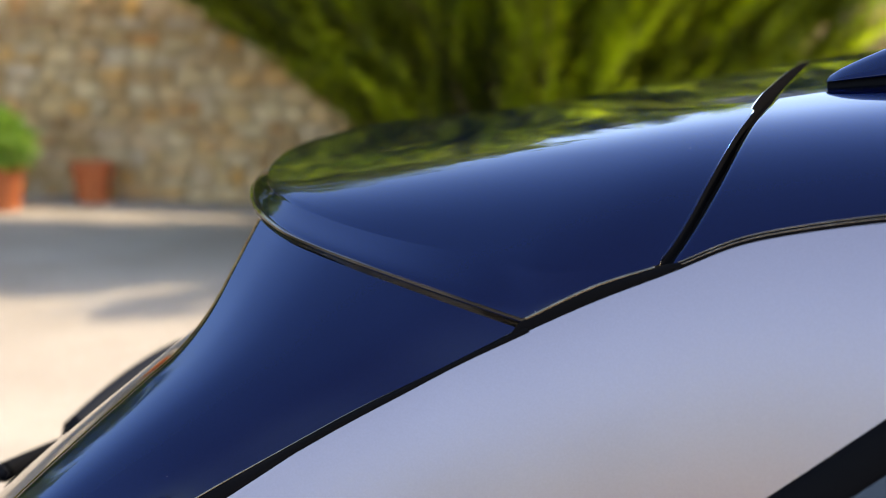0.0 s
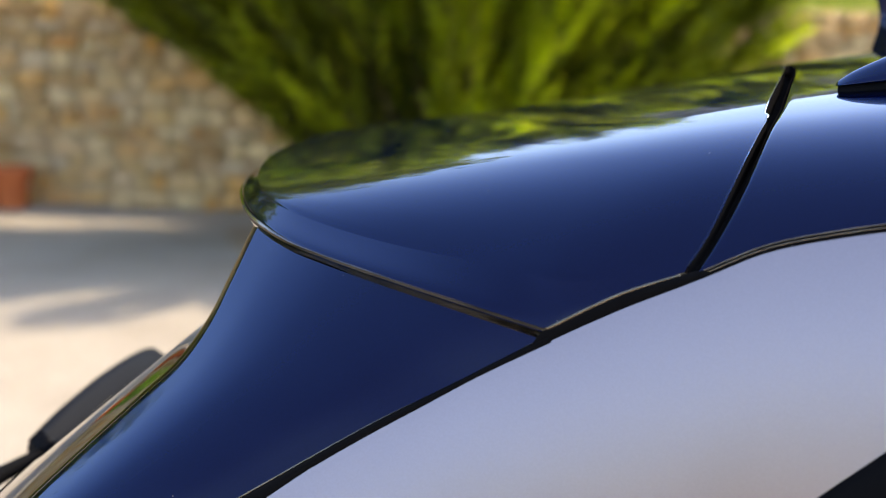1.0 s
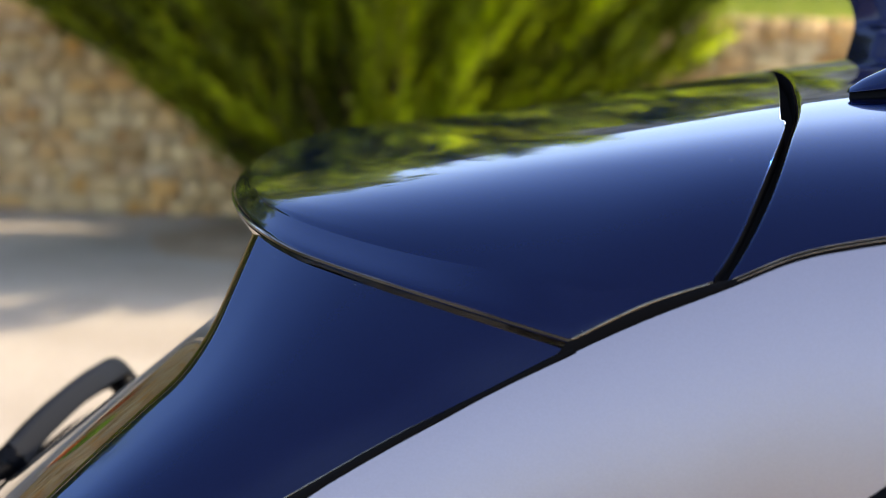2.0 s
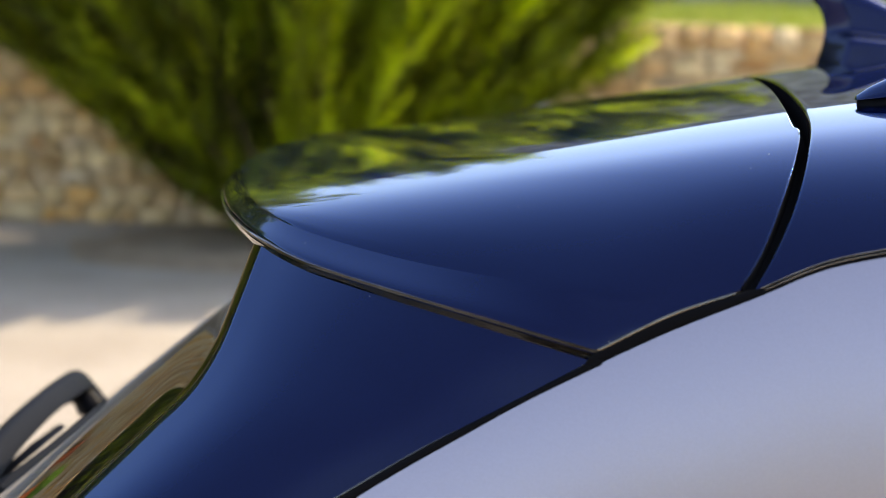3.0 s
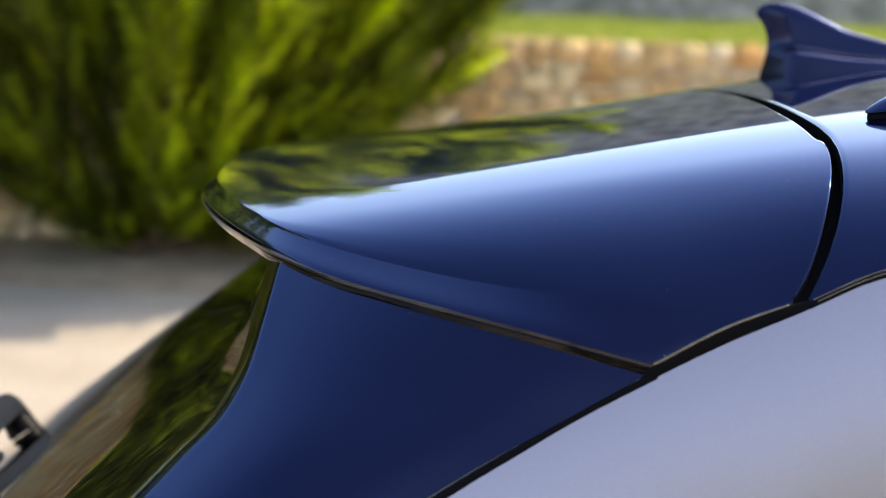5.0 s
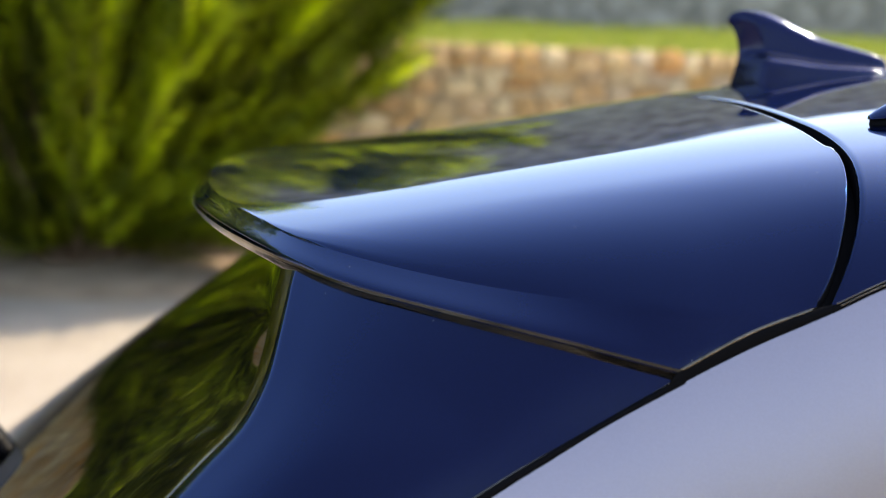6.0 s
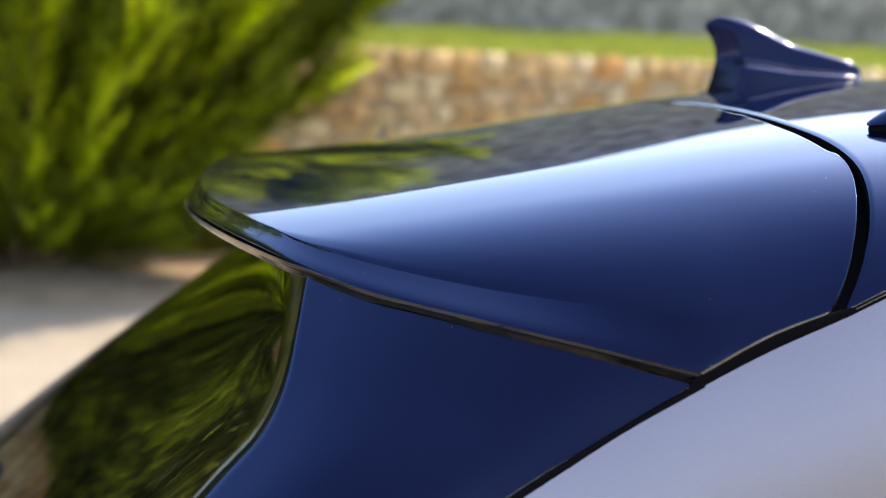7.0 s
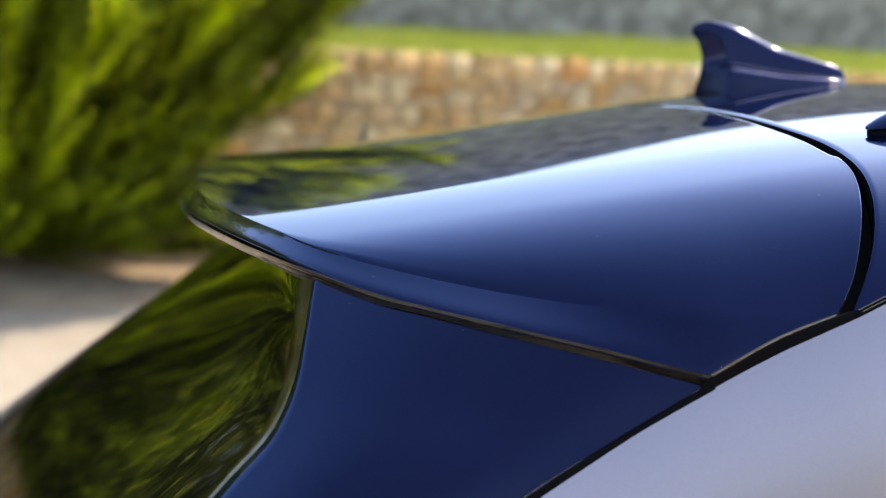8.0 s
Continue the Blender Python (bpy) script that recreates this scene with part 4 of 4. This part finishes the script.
def lawn_spot(rnd):
    x, y = rnd.uniform(7, 20), WALL_T + rnd.uniform(-0.06, 1.0) ** 1.0 * 3.6
    d = max(0.0, y - WALL_T)
    return wall_place @ Vector((x, y, WALL_H - 0.03 + d / 4.4 * 0.12 + 0.05 * noise.noise((x * 0.8, y * 0.8, 2)) - 0.01))


blades("grass", 60000, lawn_spot, 0.10, grass_mat, "bright sunlit rough grass on the terrace", 3)

# grey wall behind the terrace
bw = block(wall_len + 10, 0.4, 4.6)
bmesh.ops.translate(bw, vec=(wall_len / 2, 4.9, 2.3), verts=bw.verts)
tagged(part("wall_back", bw, grey_render, None, "", False, wall_place), "weathered grey wall behind the terrace", "wall", kind="structure")


# ---- golden cypress shrub in front of the wall ----
def shrub(base, height, spread, seed, count, skirt):
    """A shrub of upswept, feathery fronds that fan out from its foot."""
    rnd = random.Random(seed)
    root = empty("conifer_shrub", Matrix.Translation(base), "large feathery yellow-green conifer shrub by the stone wall", "shrub")
    bverts, bfaces = [], []
    verts, faces, age_shades = [], [], []

    def limb(points, r0, r1):
        path = spline(points)
        n = 6
        prev = None
        for i in range(7):
            c = path(i / 6)
            r = r0 + (r1 - r0) * i / 6
            b = len(bverts)
            for k in range(n):
                a = 2 * math.pi * k / n
                bverts.append(c + Vector((math.cos(a) * r, math.sin(a) * r, 0)))
            if prev is not None:
                for k in range(n):
                    j = (k + 1) % n
                    bfaces.append((prev + k, prev + j, b + j, b + k))
            prev = b
        return path

    for q in range(count + skirt):
        a = rnd.uniform(0, 2 * math.pi)
        tilt = rnd.random() ** 0.55
        low = q >= count
        limb_age_shade = rnd.random() ** 1.4
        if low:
            # the skirt is fullest along the wall; its shade is put into the tone
            a, limb_age_shade = rnd.choice((a, rnd.gauss(0.15, 0.65))), 0.9 * limb_age_shade
        size = rnd.uniform(0.45, 1.0) ** 0.7
        ang = radians(4 + (52 - 4 * math.cos(a)) * tilt + rnd.uniform(-5, 6))
        length = size * (height * (1 - tilt) + (spread * (1.0 - 0.09 * math.cos(a)) / math.sin(radians(52))) * tilt)
        # it leans away from the wall, out into the light
        bare = max(0.0, (math.cos(a) - 0.2) / 0.8)
        d = Vector((math.cos(a), (0.2 if math.sin(a) > 0 else 0.45 - 0.25 * bare) * math.sin(a) - 0.24 + 0.34 * bare, 0))
        p0 = d * 0.12 * rnd.random()
        if low:
            # low side fronds that leave the stem near the ground
            d = Vector((math.cos(a), (0.72 if math.sin(a) > 0 else 0.30) * math.sin(a), 0))
            ang, length = radians(rnd.uniform(55, 86)), rnd.uniform(0.7, 1.6)
            p0 += Vector((0, 0, rnd.uniform(0.05, 0.75)))
        r, h = length * math.sin(ang), length * math.cos(ang) + p0.z
        path = limb([p0, d * r * 0.28 + Vector((0, 0, p0.z + (h - p0.z) * 0.24)), d * r * 0.58 + Vector((0, 0, p0.z + (h - p0.z) * 0.61)), d * r + Vector((0, 0, h))], 0.022 + 0.02 * (1 - tilt), 0.004)
        sprays = int(7 + 6 * length)
        for k in range(sprays):
            u = 0.10 + 0.90 * (k + rnd.random() * 0.6) / sprays
            c = path(u)
            t = (path(min(1, u + 0.03)) - path(max(0, u - 0.03))).normalized()
            for _ in range(4 if u > 0.35 else 2):
                # a plume: an upswept twig clothed in overlapping scale leaves
                w = Vector((rnd.gauss(0, 1), rnd.gauss(0, 1), rnd.gauss(0, 0.6))).normalized()
                w = (t * 1.0 + w * 0.50 + Vector((0, 0, 0.10))).normalized()
                plume_age_shade = 0.11 + limb_age_shade * 0.68 + 0.18 * u + rnd.gauss(0, 0.12)
                ln = rnd.uniform(0.28, 0.60) * (1.1 - 0.35 * u)
                nrm = w.cross(Vector((rnd.gauss(0, 1), rnd.gauss(0, 1), rnd.gauss(0, 1)))).normalized()
                nr2 = w.cross(nrm)
                last = None
                for m in range(15):
                    f = (m + 0.5) / 15
                    o = c + w * ln * f + Vector((0, 0, 0.07 * f * f))
                    g = m * 2.4
                    sd = nrm * math.cos(g) + nr2 * math.sin(g)
                    tipd = (w + sd * 0.60).normalized()
                    l2 = (0.050 + 0.080 * (1 - f)) * rnd.uniform(0.8, 1.2)
                    ac = tipd.cross(sd).normalized() * 0.013
                    b = len(verts)
                    verts += [o, o + tipd * l2 * 0.45 - ac, o + tipd * l2, o + tipd * l2 * 0.45 + ac]
                    age_shades += [plume_age_shade] * 4
                    faces.append((b, b + 1, b + 2, b + 3))
                    if last is not None:
                        faces.append((last, last + 1, b))
                    last = b
    tagged(raw("branch_mass", bverts, bfaces, bark, root, "brown branches"), kind="stuff")
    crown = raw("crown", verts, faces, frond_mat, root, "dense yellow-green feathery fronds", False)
    crown.data.attributes.new("age_shade", "FLOAT", "POINT").data.foreach_set("value", age_shades)
    tagged(crown, kind="stuff")
    return root


shrub((-2.72, 7.05, 0.0), 4.0, 2.80, 7, 215, 88)


def bed_point(u, v):
    a = 2 * math.pi * v
    wob = 1 + 0.16 * noise.noise((2 * math.cos(a), 2 * math.sin(a), 5))
    x, y = -2.45 + 1.7 * u * wob * math.cos(a), 7.08 + 0.92 * u * wob * math.sin(a) + 0.22 * 1.7 * u * math.cos(a)
    return (x, y, 0.004 + 0.07 * (1 - u * u) + 0.02 * noise.noise((x * 3, y * 3, 1)) * (1 - u))


bed_bm = sheet(bed_point, steps(0.02, 1, 14), steps(0, 1, 48))
bmesh.ops.remove_doubles(bed_bm, verts=bed_bm.verts, dist=0.0005)
bmesh.ops.recalc_face_normals(bed_bm, faces=bed_bm.faces)
tagged(part("planting_bed", bed_bm, soil), "bare brown soil bed under the shrub", "ground", kind="structure")


# ---- trees on the terrace, mirrored in the car's tail ----
def tree(place, height, seed, label, group, low=0.28):
    rnd = random.Random(seed)
    root = empty("broadleaf_tree", place, label, "tree", group)
    trunk = tube([(0, 0, 0), (0.08, 0.05, height * 0.2), (0.02, -0.06, height * 0.45), (0.1, 0, height * 0.8)], [0.20, 0.14, 0.10, 0.04])
    part("trunk", trunk, bark, root)
    verts, faces = [], []
    for _ in range(120):
        a, e = rnd.uniform(0, 2 * math.pi), rnd.random()
        r = height * 0.30 * math.sqrt(rnd.random()) * (0.6 + 0.4 * math.sin(math.pi * e))
        c = Vector((r * math.cos(a), r * math.sin(a), height * (low + (0.94 - low) * e)))
        for _ in range(90):
            p = c + Vector((rnd.gauss(0, 0.28), rnd.gauss(0, 0.28), rnd.gauss(0, 0.22)))
            d = Vector((rnd.gauss(0, 1), rnd.gauss(0, 1), rnd.gauss(0, 1))).normalized()
            t = d.orthogonal().normalized()
            b = len(verts)
            verts += [p, p + d * 0.11 - t * 0.06, p + d * 0.22, p + d * 0.11 + t * 0.06]
            faces.append((b, b + 1, b + 2, b + 3))
    tagged(raw("crown", verts, faces, tree_leaf, root, "dark green leafy crown", False), kind="stuff")
    return root


for k, (x, y, h) in enumerate(((-6.3, 9.5, 4.7), (-8.3, 9.1, 6.4), (-10.2, 8.9, 7.7), (-12.4, 8.2, 8.6), (-14.6, 7.9, 9.0))):
    tree(pose(x, y, 1.45, 0, 0, 70 * k), h, 20 + k, "dark green broadleaf tree on the terrace behind the wall", "trees on the terrace", 0.03)
for k, (x, y, h) in enumerate(((-14.9, 5.6, 7.0), (-15.6, 2.8, 7.0), (-15.2, 0.0, 6.8), (-15.7, -2.9, 6.4))):
    tree(pose(x, y, -0.02, 0, 0, 40 * k), h, 60 + k, "dark green broadleaf tree behind the car", "trees behind the car", 0.06)
for k, (x, y, h) in enumerate(((-7.5, -14.0, 4.2), (-3.2, -13.2, 4.7), (0.9, -14.1, 4.4), (5.0, -13.3, 4.8), (9.2, -14.0, 4.3))):
    tree(pose(x, y, -0.02, 0, 0, 50 * k), h, 40 + k, "dark green broadleaf tree across the drive", "trees across the drive")


# ---- terracotta pots ----
def pot(place, r, h, label):
    root = empty("flower_pot", place, label, "flower pot", "pots by the wall")
    part("pot_body", turned([(0.0, 0.0), (r * 0.76, 0.0), (r * 0.78, 0.01), (r * 0.97, h * 0.82), (r * 0.98, h * 0.83), (r * 1.06, h * 0.835), (r * 1.08, h * 0.85), (r * 1.08, h * 0.985), (r * 1.05, h), (r * 0.97, h), (r * 0.95, h * 0.9), (r * 0.7, h * 0.88)]), terracotta, root)
    part("potting_soil", turned([(0.0, h * 0.885), (r * 0.5, h * 0.89), (r * 0.955, h * 0.875)]), soil, root, "dry potting soil")
    return root


def pot_plant(parent_place, height, width, seed, count):
    rnd = random.Random(seed)
    verts, faces = [], []
    for _ in range(count):
        a, e = rnd.uniform(0, 2 * math.pi), rnd.random()
        c = Vector((math.cos(a) * width * math.sqrt(rnd.random()) * math.sin(math.pi * (0.15 + 0.8 * e)), math.sin(a) * width * math.sqrt(rnd.random()) * math.sin(math.pi * (0.15 + 0.8 * e)), height * e))
        d = Vector((rnd.gauss(0, 1), rnd.gauss(0, 1), rnd.gauss(0.3, 0.7))).normalized()
        s = d.cross(Vector((rnd.gauss(0, 1), rnd.gauss(0, 1), rnd.gauss(0, 1)))).normalized()
        l, w = rnd.uniform(0.04, 0.09), rnd.uniform(0.015, 0.028)
        b = len(verts)
        n = d.cross(s) * 0.012
        verts += [c, c + d * l * 0.5 - s * w + n, c + d * l, c + d * l * 0.5 + s * w + n]
        faces.append((b, b + 1, b + 2, b + 3))
    ob = raw("foliage", verts, faces, pot_leaf, None, "", False)
    ob.matrix_world = parent_place
    return ob


pot(pose(-5.956, 6.84, 0), 0.145, 0.285, "empty orange terracotta pot by the stone wall")
pot(pose(-6.30, 6.30, 0), 0.15, 0.30, "terracotta pot with a bright green leafy plant")
plant = empty("pot_plant", pose(-6.30, 6.30, 0.25), "bright green leafy plant growing in the pot", "plant")
pl = pot_plant(Matrix.Identity(4), 0.42, 0.27, 4, 900)
pl.parent = plant
tagged(pl, kind="stuff")
stemb = tube([(0, 0, 0), (0.01, 0.0, 0.15), (0.0, 0.02, 0.32)], [0.012, 0.009, 0.005])
part("stem", stemb, bark, plant)
